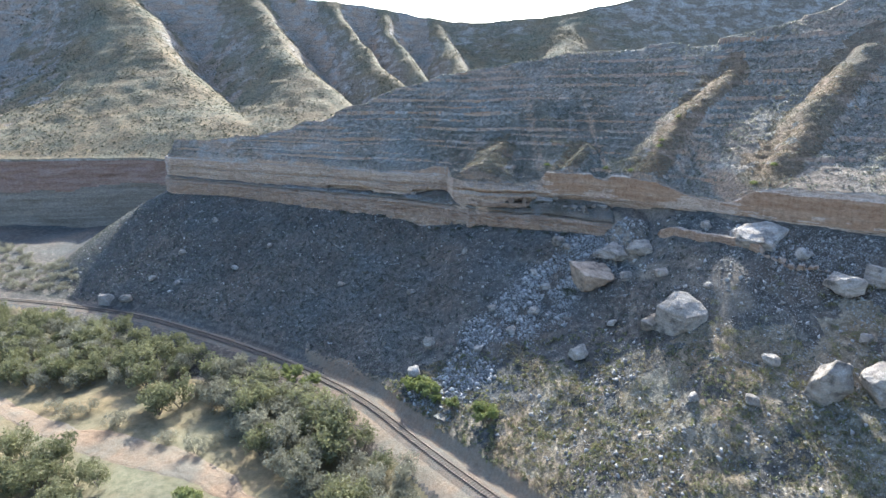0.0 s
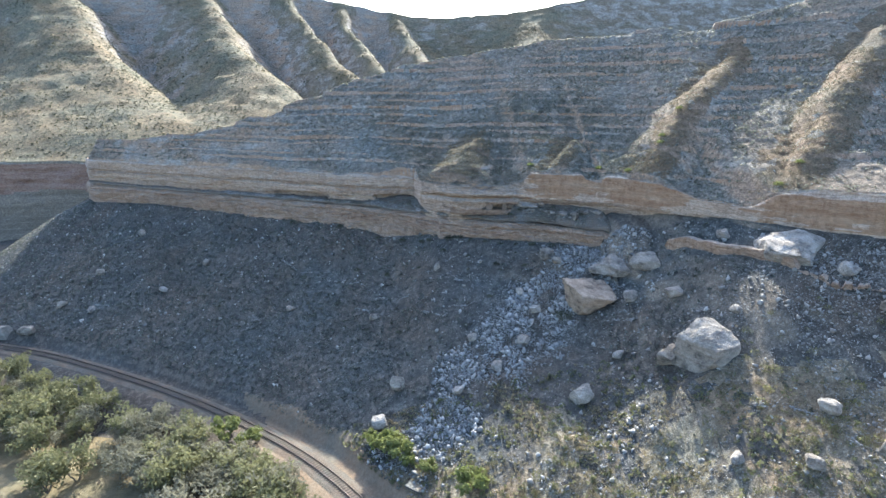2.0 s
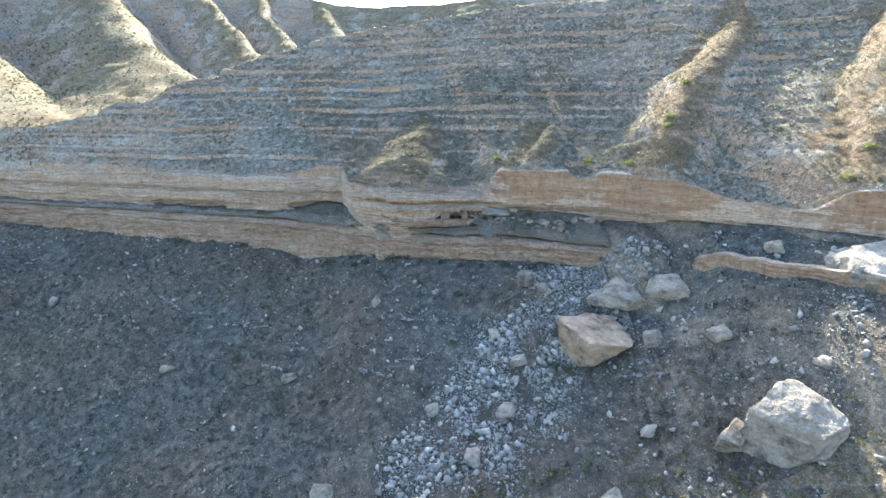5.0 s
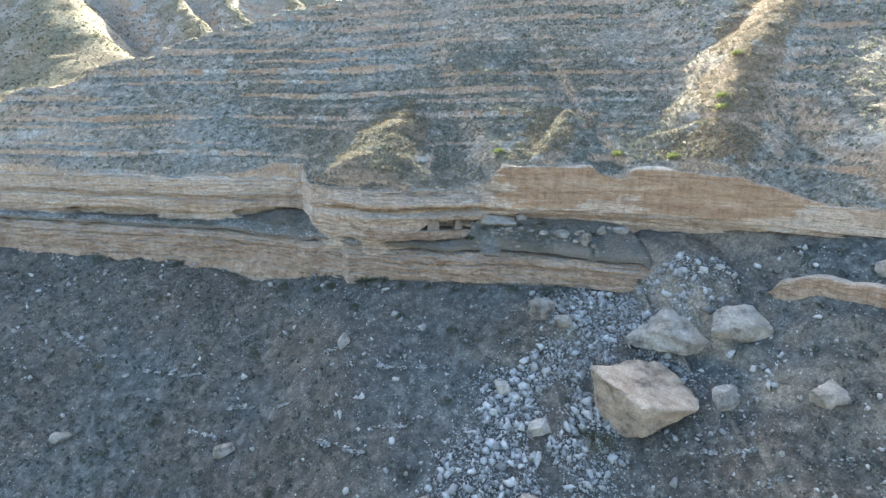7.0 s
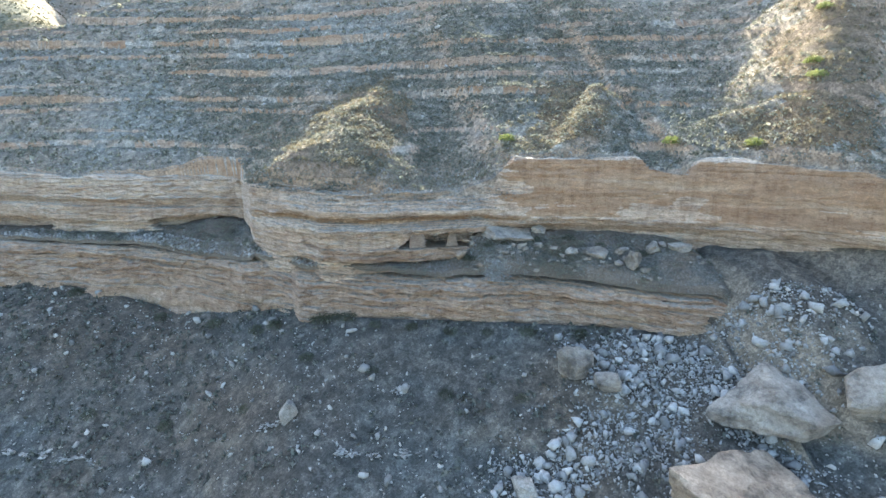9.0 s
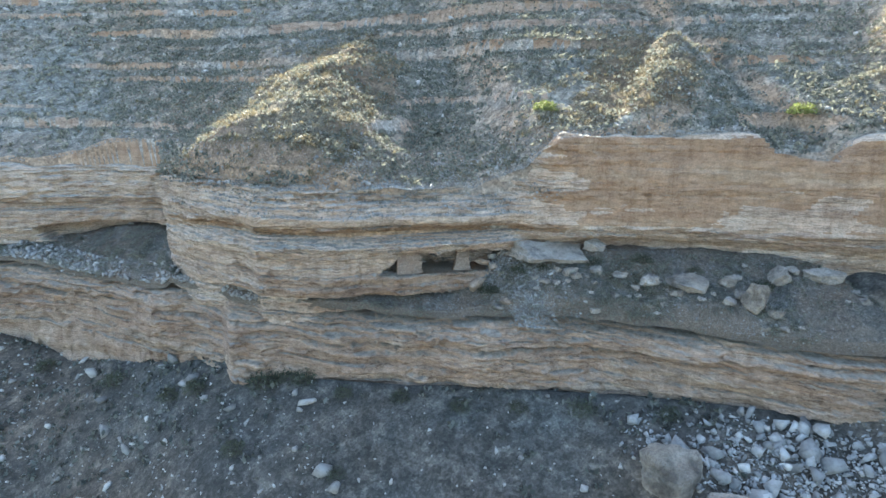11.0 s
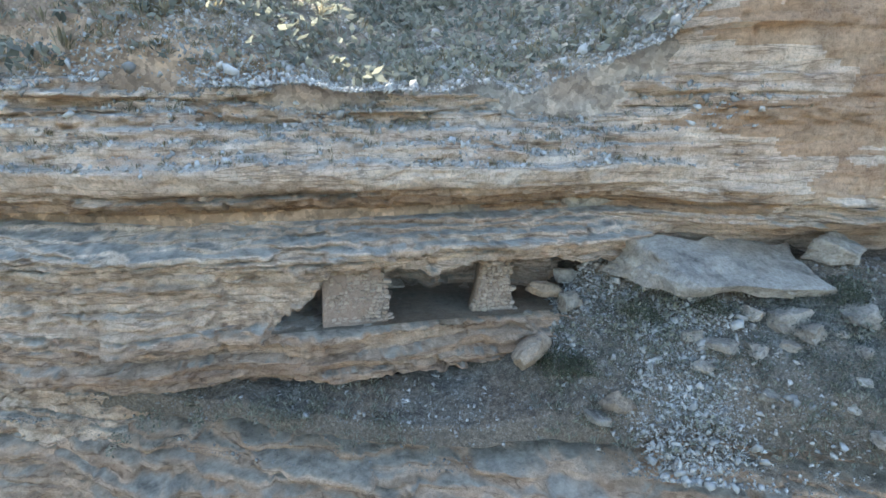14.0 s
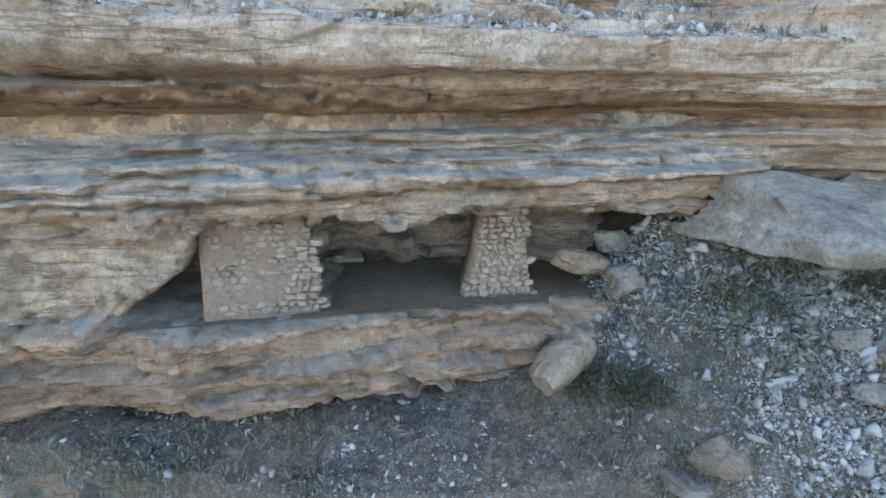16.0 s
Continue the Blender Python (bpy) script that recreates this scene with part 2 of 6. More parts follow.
def leaf_material(name, dark, light, island=True):
    m, nt, bsdf = material(name)
    rnd = nt.nodes.new("ShaderNodeNewGeometry").outputs["Random Per Island"]
    per = nt.nodes.new("ShaderNodeObjectInfo").outputs["Random"]
    col = mix(nt, rnd, dark, light)
    if not island:
        col = mix(nt, 0.6, col, mix(nt, per, dark, light))
    nt.links.new(col, bsdf.inputs["Base Color"])
    bsdf.inputs["Roughness"].default_value = 0.7
    tr = nt.nodes.new("ShaderNodeBsdfTranslucent")
    nt.links.new(col, tr.inputs[0])
    ms = nt.nodes.new("ShaderNodeMixShader")
    ms.inputs[0].default_value = 0.45
    nt.links.new(bsdf.outputs[0], ms.inputs[1])
    nt.links.new(tr.outputs[0], ms.inputs[2])
    nt.links.new(ms.outputs[0], nt.nodes["Material Output"].inputs[0])
    return m


MAT_CLIFF = cliff_material("bedded_limestone", (0.37, 0.258, 0.192), (0.57, 0.437, 0.342), (0.65, 0.532, 0.435), (0.73, 0.645, 0.565), (0.42, 0.39, 0.345))
MAT_LOWCLIFF = cliff_material("buff_sandstone", (0.29, 0.195, 0.145), (0.44, 0.315, 0.235), (0.51, 0.385, 0.295), (0.58, 0.48, 0.385), (0.40, 0.345, 0.285))
MAT_ORANGE = cliff_material("orange_sandstone", (0.31, 0.185, 0.115), (0.43, 0.278, 0.178), (0.49, 0.335, 0.222), (0.56, 0.44, 0.325), (0.36, 0.325, 0.28), 0.3)
MAT_BROWN = cliff_material("brown_mudstone", (0.30, 0.185, 0.11), (0.40, 0.265, 0.17), (0.46, 0.33, 0.23), (0.53, 0.42, 0.32), (0.36, 0.32, 0.27))
MAT_RED = cliff_material("red_sandstone", (0.22, 0.135, 0.10), (0.33, 0.215, 0.165), (0.39, 0.275, 0.22), (0.45, 0.35, 0.29), (0.34, 0.30, 0.24))
# talus soil, its colour darkened towards the deep shade on the slope
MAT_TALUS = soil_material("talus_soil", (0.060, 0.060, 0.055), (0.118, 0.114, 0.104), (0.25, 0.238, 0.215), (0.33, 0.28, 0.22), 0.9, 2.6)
MAT_SCREE = soil_material("ledge_scree_soil", (0.11, 0.10, 0.085), (0.21, 0.19, 0.165), (0.36, 0.34, 0.31), (0.30, 0.25, 0.20), 5.0, 14.0)
MAT_HILL = soil_material("stony_hill_soil", (0.13, 0.124, 0.108), (0.275, 0.257, 0.22), (0.50, 0.45, 0.38), (0.50, 0.355, 0.245), 0.9, 2.2, True)
MAT_RIB = soil_material("straw_stony_soil", (0.115, 0.088, 0.058), (0.20, 0.158, 0.105), (0.29, 0.235, 0.165), (0.40, 0.295, 0.215), 1.2, 3.0)
# straw-covered soil, also paled so that the sunlit lower slope reads bright
MAT_LIT_STRAW = soil_material("lit_straw_soil", (0.15, 0.13, 0.095), (0.29, 0.245, 0.175), (0.44, 0.385, 0.30), (0.42, 0.32, 0.24), 1.2, 3.0)
MAT_RIBGRASS = leaf_material("straw_rib_grass", (0.13, 0.112, 0.07), (0.28, 0.24, 0.16))
MAT_LEDGESTONE = stone_material("ledge_scree_stone", (0.15, 0.145, 0.14), (0.36, 0.345, 0.325))
MAT_FAR = soil_material("far_hill_soil", (0.12, 0.108, 0.066), (0.215, 0.188, 0.118), (0.30, 0.26, 0.17), (0.30, 0.25, 0.19), 0.8, 0.9, True)
# pale dirt for the sunlit stretch of trackside only
MAT_LIT_TRACKSIDE = soil_material("lit_trackside_dirt", (0.19, 0.152, 0.108), (0.27, 0.218, 0.158), (0.35, 0.29, 0.215), (0.3, 0.25, 0.18), 2.0)
MAT_VALLEY = soil_material("dry_grass_ground", (0.145, 0.132, 0.07), (0.225, 0.198, 0.115), (0.295, 0.252, 0.158), (0.3, 0.25, 0.18))
MAT_STONES = stone_material("grey_talus_stone", (0.17, 0.165, 0.155), (0.52, 0.50, 0.465))
MAT_PALE = stone_material("pale_limestone_rubble", (0.19, 0.185, 0.177), (0.43, 0.418, 0.397))
MAT_CHUTE = stone_material("blue_grey_rubble", (0.17, 0.17, 0.168), (0.46, 0.455, 0.44))
MAT_FARSCRUB = leaf_material("far_scrub_leaf", (0.05, 0.054, 0.035), (0.15, 0.14, 0.09))
MAT_BOULDER = boulder_material("pale_boulder", (0.36, 0.325, 0.28), (0.46, 0.43, 0.39))
MAT_TANROCK = boulder_material("tan_boulder", (0.44, 0.34, 0.25), (0.50, 0.40, 0.31))
MAT_DARKSCRUB = leaf_material("dark_talus_scrub", (0.06, 0.068, 0.06), (0.21, 0.218, 0.185))
MAT_SHRUB = leaf_material("grey_green_scrub", (0.115, 0.122, 0.10), (0.33, 0.325, 0.255))
MAT_RIMSCRUB = leaf_material("dark_grey_green_scrub", (0.10, 0.108, 0.092), (0.285, 0.285, 0.232))
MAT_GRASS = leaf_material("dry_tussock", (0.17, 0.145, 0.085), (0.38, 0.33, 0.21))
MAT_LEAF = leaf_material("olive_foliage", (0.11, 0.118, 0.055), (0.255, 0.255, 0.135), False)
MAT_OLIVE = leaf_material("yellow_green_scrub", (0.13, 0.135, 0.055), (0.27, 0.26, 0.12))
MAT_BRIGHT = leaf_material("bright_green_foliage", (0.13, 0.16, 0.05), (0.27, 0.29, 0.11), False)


# ---- mesh helpers ----
def mesh_object(name, verts, faces, mats, smoothed=False, parent=None):
    me = bpy.data.meshes.new(name)
    verts = np.asarray(verts, np.float32)
    faces = np.asarray(faces, np.int32)
    n = faces.shape[1]
    me.vertices.add(len(verts))
    me.vertices.foreach_set("co", verts.ravel())
    me.loops.add(faces.size)
    me.loops.foreach_set("vertex_index", faces.ravel())
    me.polygons.add(len(faces))
    me.polygons.foreach_set("loop_start", np.arange(0, faces.size, n, dtype=np.int32))
    if smoothed:
        me.polygons.foreach_set("use_smooth", np.ones(len(faces), bool))
    for m in (mats if isinstance(mats, (list, tuple)) else [mats]):
        me.materials.append(m)
    me.update(calc_edges=True)
    me.validate()
    ob = new(name, me)
    if parent:
        ob.parent = parent
    return ob


def grid(name, X, Y, Z, mat, smoothed=True, parent=None, flip=False):
    r, c = X.shape
    v = np.stack([X, Y, Z], -1).reshape(-1, 3)
    i = np.arange(r * c).reshape(r, c)
    f = np.stack([i[:-1, :-1], i[:-1, 1:], i[1:, 1:], i[1:, :-1]], -1).reshape(-1, 4)
    if flip:
        f = f[:, ::-1]
    return mesh_object(name, v, f, mat, smoothed, parent)


def seg_dist(x, y, pts):
    """Distance to a polyline and the signed side (positive to the left of its direction)."""
    best, side = np.full(np.shape(x), 1e9), np.zeros(np.shape(x))
    for (ax, ay), (bx, by) in zip(pts[:-1], pts[1:]):
        dx, dy = bx - ax, by - ay
        L = dx * dx + dy * dy
        t = np.clip(((x - ax) * dx + (y - ay) * dy) / L, 0, 1)
        d = np.hypot(x - ax - t * dx, y - ay - t * dy)
        s = np.sign(dx * (y - ay) - dy * (x - ax))
        near = d < best
        best, side = np.where(near, d, best), np.where(near, s, side)
    return best, side


# ---- the lie of the land ----
RAIL = [(-330, 190), (-230, 181), (-150, 170.2), (-139, 168.5), (-116, 162.3), (-94, 155), (-64.4, 139.2), (-41.1, 124.7), (-18.2, 107.1), (-4.8, 90),
        (8.1, 75.6), (25, 57), (45, 33), (62, 0), (75, -60)]
YU = lut((-400, 520), (-180, 400), (-136, 300), (-124, 240), (-118, 231), (-69, 205), (-40, 190.5), (-14, 176.8), (-9, 175.2), (-3, 174.0), (1.4, 171.5), (2.4, 167.0), (3.0, 163.4), (5.5, 159.9), (9.2, 156.6), (10.0, 155.0), (15, 153.1),
         (20, 152.6), (26.5, 152.5), (29, 151.2), (34.6, 149.2), (40, 147.2), (48, 142.2), (56, 132.5), (64, 123.5), (66, 119.5), (75, 111), (86.5, 101.5), (127, 69), (180, 20), (260, -60))
YH = lut((-400, 520), (-180, 400), (-136, 300), (-124, 240), (-118, 231), (-69, 205), (-40, 190.5), (-14, 176.8), (-6, 172.5), (0, 167.5), (5, 161.5), (10, 156), (15, 153.1),
         (20, 152.6), (26.5, 152.5), (29, 151.2), (34.6, 149.2), (40, 147.2), (48, 142.2), (56, 132.5), (64, 123.5), (66, 119.5), (75, 111), (86.5, 101.5), (127, 69), (180, 20), (260, -60))
YL = lut((-400, 518), (-180, 398), (-136, 298), (-124, 238), (-118, 229.5), (-69, 203), (-40, 188), (-10.4, 172.5), (-6, 169), (1.5, 162.9), (6.9, 159.6), (7.6, 157.6), (11, 155.5), (14, 153.6), (16.8, 152.2), (19, 151.2),
         (24, 149.7), (28.4, 147.8), (35, 144), (38.7, 140.8), (46, 137), (52, 134), (58, 129), (64, 122.5), (66, 118.5), (75, 110), (86.5, 100.5), (127, 68), (180, 19), (260, -61))
ZB = lut((-200, 22), (-130, 26.5), (-88, 28.5), (-46, 27.9), (-20, 28.2), (-7, 25.8), (7, 29.0), (30, 29.5), (41.5, 29.9), (47, 31.2), (52, 34.5), (57, 37.3), (65, 39.0), (85, 38.5), (260, 40))
ZT_LINE = lut((-200, 42), (-115, 42.3), (-86, 42.8), (-45, 42.6), (-16, 42.2), (8, 42.5), (24, 42.0), (27.5, 43.2), (29.5, 45.4), (40.8, 45.5), (41.6, 44.2), (44.6, 44.1), (45.4, 45.5), (47, 45.6), (54, 44.8), (60, 42.4), (65, 41.8), (69, 45.6), (74, 46.6), (85, 46.5), (260, 50))
ZT = lambda x: ZT_LINE(x) + 0.30 * vnoise(np.asarray(x) / 4.0, 0.8) + 0.22 * vnoise(np.asarray(x) / 1.1, 0.4)
CLIFF_FOOT = [(x, float(YL(x))) for x in (-180, -136, -124, -118, -95, -69, -40, -10.4, -6, 1.5, 6, 14, 19, 24, 35, 46, 52, 64, 75, 86.5, 127, 180, 260)]


def ground_z(x, y):
    """Height of the valley floor, the track bed and the talus below the cliff."""
    dr, side = seg_dist(x, y, RAIL)
    dc, _ = seg_dist(x, y, CLIFF_FOOT)
    zb = ZB(x)
    away = np.clip(dr - 3.2, 0, None)
    u = away / (away + dc + 1e-6)
    up = zb * u ** 1.12 + 1.3 * smooth(0.3, 2.2, away) * smooth(30, 6, away)
    up = up + smooth(4, 25, away) * smooth(0, 6, dc) * (1.3 * fbm(x / 16, y / 16, 0, 4) + 0.35 * vnoise(x / 2.3, y / 2.3, 3))
    up = np.where(x < -112, np.minimum(up, np.maximum(0.5 + 0.6 * vnoise(x / 9, y / 9), zb - 0.53 * dc)), up)
    past = y - YL(x)
    up = np.where((past > 0) & (x > 43.5), zb + 0.5 * past, up)
    # soil fan that buries the end of the lower band
    fan = np.minimum(37.0, 32.6 + 0.36 * (y - 130.6) + 0.35 * (x - 46.1)) - 0.6 * np.clip(131.5 - y, 0, None) - 1.0 * np.clip(47.0 - x, 0, None) - 0.7 * np.clip(x - 50.5, 0, None) + 0.25 * fbm(x / 3, y / 3, 8, 3)
    up = np.maximum(up, fan)
    # cone of soil beside the largest boulder
    up = up + 1.9 * np.exp(-((x - 58.8) / 2.6) ** 2 - ((y - 99.8) / 4.5) ** 2)
    # buttress of debris and the gully beside it
    up = up + smooth(5, 22, away) * smooth(2, 14, dc) * 2.0 * np.sin((x - 0.45 * y) / 9.5 + 0.8) * 0.5
    down = -3.0 * smooth(0, 10, away) + smooth(6, 25, away) * (0.9 * fbm(x / 30, y / 30, 7, 3) + 0.12 * vnoise(x / 1.7, y / 1.7))
    down = down - 2.5 * smooth(40, 120, away) + 0.0
    bed = 0.05 * vnoise(x / 0.8, y / 0.8)
    return np.where(side > 0, np.where(away > 0, up, bed), np.where(away > 0, down, bed))


RIBS = [  # crest line with heights, half width of the flat top, fall to the left and to the right
    ([(11.4, 154.8, 43.9), (13.0, 158.6, 45.7), (13.3, 159.3, 46.5), (16.5, 167.5, 51.0), (18.5, 171.0, 52.6)], 4.8, 0.60, 0.75),
    ([(34.5, 150.3, 46.0), (38.0, 153.8, 49.6), (41.5, 157.5, 52.2)], 2.2, 0.9, 0.95),
    ([(53.0, 138.0, 46.4), (57.0, 142.5, 51.6), (68.0, 151.0, 62.6), (77.0, 158.0, 68.8), (86, 166, 73.5)], 3.6, 0.40, 0.85),
    ([(66.5, 117.5, 43.0), (71.0, 119.5, 47.4), (80.0, 124.5, 54.6), (95.0, 138.0, 67.0), (112.0, 150.0, 79.0)], 5.0, 0.85, 0.8),
    ([(104.0, 92.0, 50.0), (125.0, 104.0, 66.0), (150.0, 122.0, 84.0)], 4.0, 0.6, 0.8)]
YR = lut((-200, 420), (-150, 330), (-122, 243), (-100, 227.5), (-75, 216), (-45, 206.5), (-31, 212.5), (-20, 216.5), (0, 213), (20, 207), (42, 202), (87, 180), (140, 158), (260, 96))
ZR = lut((-200, 40), (-150, 43), (-122, 48.6), (-100, 49.6), (-75, 52.6), (-45, 58), (-31, 63.5), (-20, 69.5), (0, 74.8), (20, 77.8), (42, 81.0), (87, 82.8), (140, 100), (260, 118))
BENCH = lut((-60, 0.9), (-30, 0.85), (-5, 0.62), (6, 0.42), (20, 0.36), (28, 0.55), (33, 0.80), (46, 0.86), (56, 0.60), (80, 0.58))


def terraces(z, x, strength):
    """Steps where hard beds crop out of the slope."""
    w = z + 0.55 * fbm(x / 34, 0.4, 2, 3) + 0.16 * vnoise(x / 3.0, z / 2, 6)
    out = np.zeros(np.shape(z))
    for level, h in ((45.9, 0.8), (47.6, 0.5), (50.4, 0.5), (52.0, 1.0), (54.2, 0.6), (56.0, 0.9), (58.8, 0.6), (61.0, 1.1), (63.2, 0.5), (65.5, 1.0), (67.6, 0.5), (69.8, 1.1), (73.0, 0.9), (75.4, 0.6), (78.0, 1.0), (83.0, 1.4), (89, 1.2), (96, 1.5), (104, 1.2), (112, 1.8), (121, 1.2), (132, 1.6), (141, 1.4)):
        rise = h * np.clip(0.66 + 1.25 * fbm(x / 15, level * 1.7, 5, 4), 0.0, 1.3)
        out = out + rise * (smooth(level - 0.04, level + 0.10, w) - smooth(level - 1.5 * h, level + 1.5 * h, w))
    return z + strength * out


def rib_crest(x, y, line):
    """Distance from a crest line, the height of its nearest point and the side (positive to the left)."""
    best, side, high = np.full(np.shape(x), 1e9), np.zeros(np.shape(x)), np.zeros(np.shape(x))
    for (ax, ay, az), (bx, by, bz) in zip(line[:-1], line[1:]):
        dx, dy = bx - ax, by - ay
        t = np.clip(((x - ax) * dx + (y - ay) * dy) / (dx * dx + dy * dy), 0, 1)
        d = np.hypot(x - ax - t * dx, y - ay - t * dy)
        near = d < best
        best, high = np.where(near, d, best), np.where(near, az + t * (bz - az), high)
        side = np.where(near, np.sign(dx * (y - ay) - dy * (x - ax)), side)
    return best, high, side


def rib_mask(x, y):
    out = 0
    for line, flat, left, right in RIBS:
        d, high, side = rib_crest(x, y, line)
        out = np.maximum(out, smooth(flat + np.where(side > 0, 9.5, 1.8), flat * 0.8, d))
    return out * smooth(0.5, 2.5, y - YU(x))


def hill_z(x, y):
    yc, zc, yr, zr = YH(x), ZT(x), YR(x), ZR(x)
    t = (y - yc) / (yr - yc)
    front = zc + (zr - zc) * (BENCH(x) * np.clip(t, 0, 1) + (1 - BENCH(x)) * np.clip(t, 0, 1) ** 2) - 0.3
    z = np.where(t <= 1, front, zr - 0.30 * (y - yr) - 0.27 * (y - yr) * smooth(40, -20, x))
    z = z + smooth(0, 14, y - yc) * (0.8 * fbm(x / 22, y / 22, 4, 4) + 0.9 * vnoise(x / 7.5, y / 30, 9))
    for line, flat, left, right in RIBS:
        d, high, side = rib_crest(x + 0.8 * vnoise(x / 5, y / 5, 2), y, line)
        flat = flat * (1 + 1.1 * smooth(16, 0, y - yc))
        d = np.clip(d + 0.7 * fbm(x / 6, y / 6, 5, 3), 0, None)
        top = high + 0.3 - np.where(side > 0, left, right) * 1.25 * d * d / (d + flat)
        z = z + (np.maximum(z, top) - z) * smooth(0.0, 2.5, y - yc)
    z = z + smooth(0, 14, y - yc) * 0.22 * vnoise(x / 1.3, y / 1.3)
    z = z - 2.4 * np.clip(-119 - x, 0, 30)
    return terraces(z, x, smooth(0.5, 4, y - yc) * smooth(30, 0, y - yr) * (1 - 0.65 * rib_mask(x, y)))


def columns(lo, hi, steps):
    """Positions whose spacing follows (place, spacing) pairs."""
    xs, x = [], lo
    while x < hi:
        xs.append(x)
        x += np.interp(x, [s[0] for s in steps], [s[1] for s in steps])
    return np.array(xs + [hi])


# ground, one sheet to the horizon
gx = columns(-1500, 1500, ((-1500, 90), (-340, 12), (-200, 2.2), (-120, 1.0), (-20, 0.6), (70, 0.6), (120, 1.5), (300, 20), (1500, 90)))
gv = np.concatenate([np.linspace(-1500, -100, 12)[:-1], np.linspace(-100, 50, 50)[:-1]])
rows = []
foot = np.where(gx > 43.5, YU(gx) + 2.5, YL(gx) + 2.0)
for y in gv:
    rows.append(np.full_like(gx, y))
lo_y = 50.0
for t in np.linspace(0, 1, 160):
    rows.append(np.minimum(lo_y, foot - 20) + (foot - np.minimum(lo_y, foot - 20)) * t)
GY = np.array(rows)
GY = np.maximum.accumulate(GY, axis=0)
GX = np.repeat(gx[None], len(GY), 0)
GZ = ground_z(GX, GY)
ground = tagged(grid("ground", GX, GY, GZ, [MAT_TALUS, MAT_VALLEY, MAT_LIT_STRAW, MAT_LIT_TRACKSIDE]), "dry valley floor and shaded brown talus slope of soil and rubble", "ground", kind="structure")
dr, side = seg_dist(GX, GY, RAIL)
patch = (side < 0) & (dr > 8 + 4 * vnoise(GX / 9, GY / 9, 2) * (GY > 54) + 9 * smooth(-20, -45, GX) * smooth(-125, -100, GX))
# sunlit lower slope: straw cover, with part of the sunlight painted as paler soil
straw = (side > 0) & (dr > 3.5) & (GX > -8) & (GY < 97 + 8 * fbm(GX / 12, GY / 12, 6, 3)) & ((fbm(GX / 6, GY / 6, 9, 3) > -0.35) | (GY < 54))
# pale trackside stops where the track enters shade; darker talus soil paints that shade
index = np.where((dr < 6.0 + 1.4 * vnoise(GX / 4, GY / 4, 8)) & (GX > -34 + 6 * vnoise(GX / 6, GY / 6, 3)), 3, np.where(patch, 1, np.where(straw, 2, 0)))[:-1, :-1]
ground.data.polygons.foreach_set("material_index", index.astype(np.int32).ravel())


# ---- the cliff ----
def bed_stack(lo, hi, thin, thick, seed):
    r = np.random.default_rng(seed)
    edges, outs, z = [lo], [], lo
    while z < hi:
        a, b = (0.12, 0.30) if 38.2 < z < 39.2 else (0.2, 0.7) if z < 38.2 else (0.6, 1.1) if 39.6 < z < 41.2 else (thin, thick)
        z += r.uniform(a, b)
        edges.append(z)
        outs.append(r.uniform(-0.24, 0.22) + (0.40 if r.random() < 0.18 else 0))
    return np.array(edges), np.array(outs)


BEDS = bed_stack(15, 56, 0.28, 1.15, 12)


def plates(x, z, wide, high, seed):
    """0 to 1, one value for each broken plate of the face."""
    k = np.floor(z / high + 0.9 * vnoise(x / (2.2 * wide), z / (2.0 * high), seed) + 0.35 * vnoise(x / (0.3 * wide), z / (0.6 * high), seed + 1)).astype(np.int64)
    shift = hash3(k, 11 + 0 * k, seed + 0 * k) * 9
    c = np.floor(x / wide + shift + 0.8 * vnoise(x / wide * 0.8, z / high * 0.5, seed + 2) + 0.3 * vnoise(x / (0.25 * wide), z / (0.4 * high), seed + 3)).astype(np.int64)
    return hash3(c, k, seed + 0 * k)


def bed_warp(x, z):
    """How far the beds lie below their level at a place of the face."""
    return 0.22 * fbm(x / 14, 0.3, 1, 3) + 0.05 * vnoise(x / 2.6, z / 0.5, 8) + 0.03 * vnoise(x / 0.33, z / 0.3, 3)


def bed_rows(lo, hi, step):
    """Levels for the rows of a face, close together at the cracks between beds."""
    out = [lo, hi]
    for e in BEDS[0]:
        out += [e - 0.052, e - 0.034, e + 0.034, e + 0.052]
    out = sorted(v for v in out if lo <= v <= hi)
    full = []
    for a, b in zip(out[:-1], out[1:]):
        full += list(np.linspace(a, b, max(1, math.ceil((b - a) / step)) + 1)[:-1])
    return np.array(full + [hi])


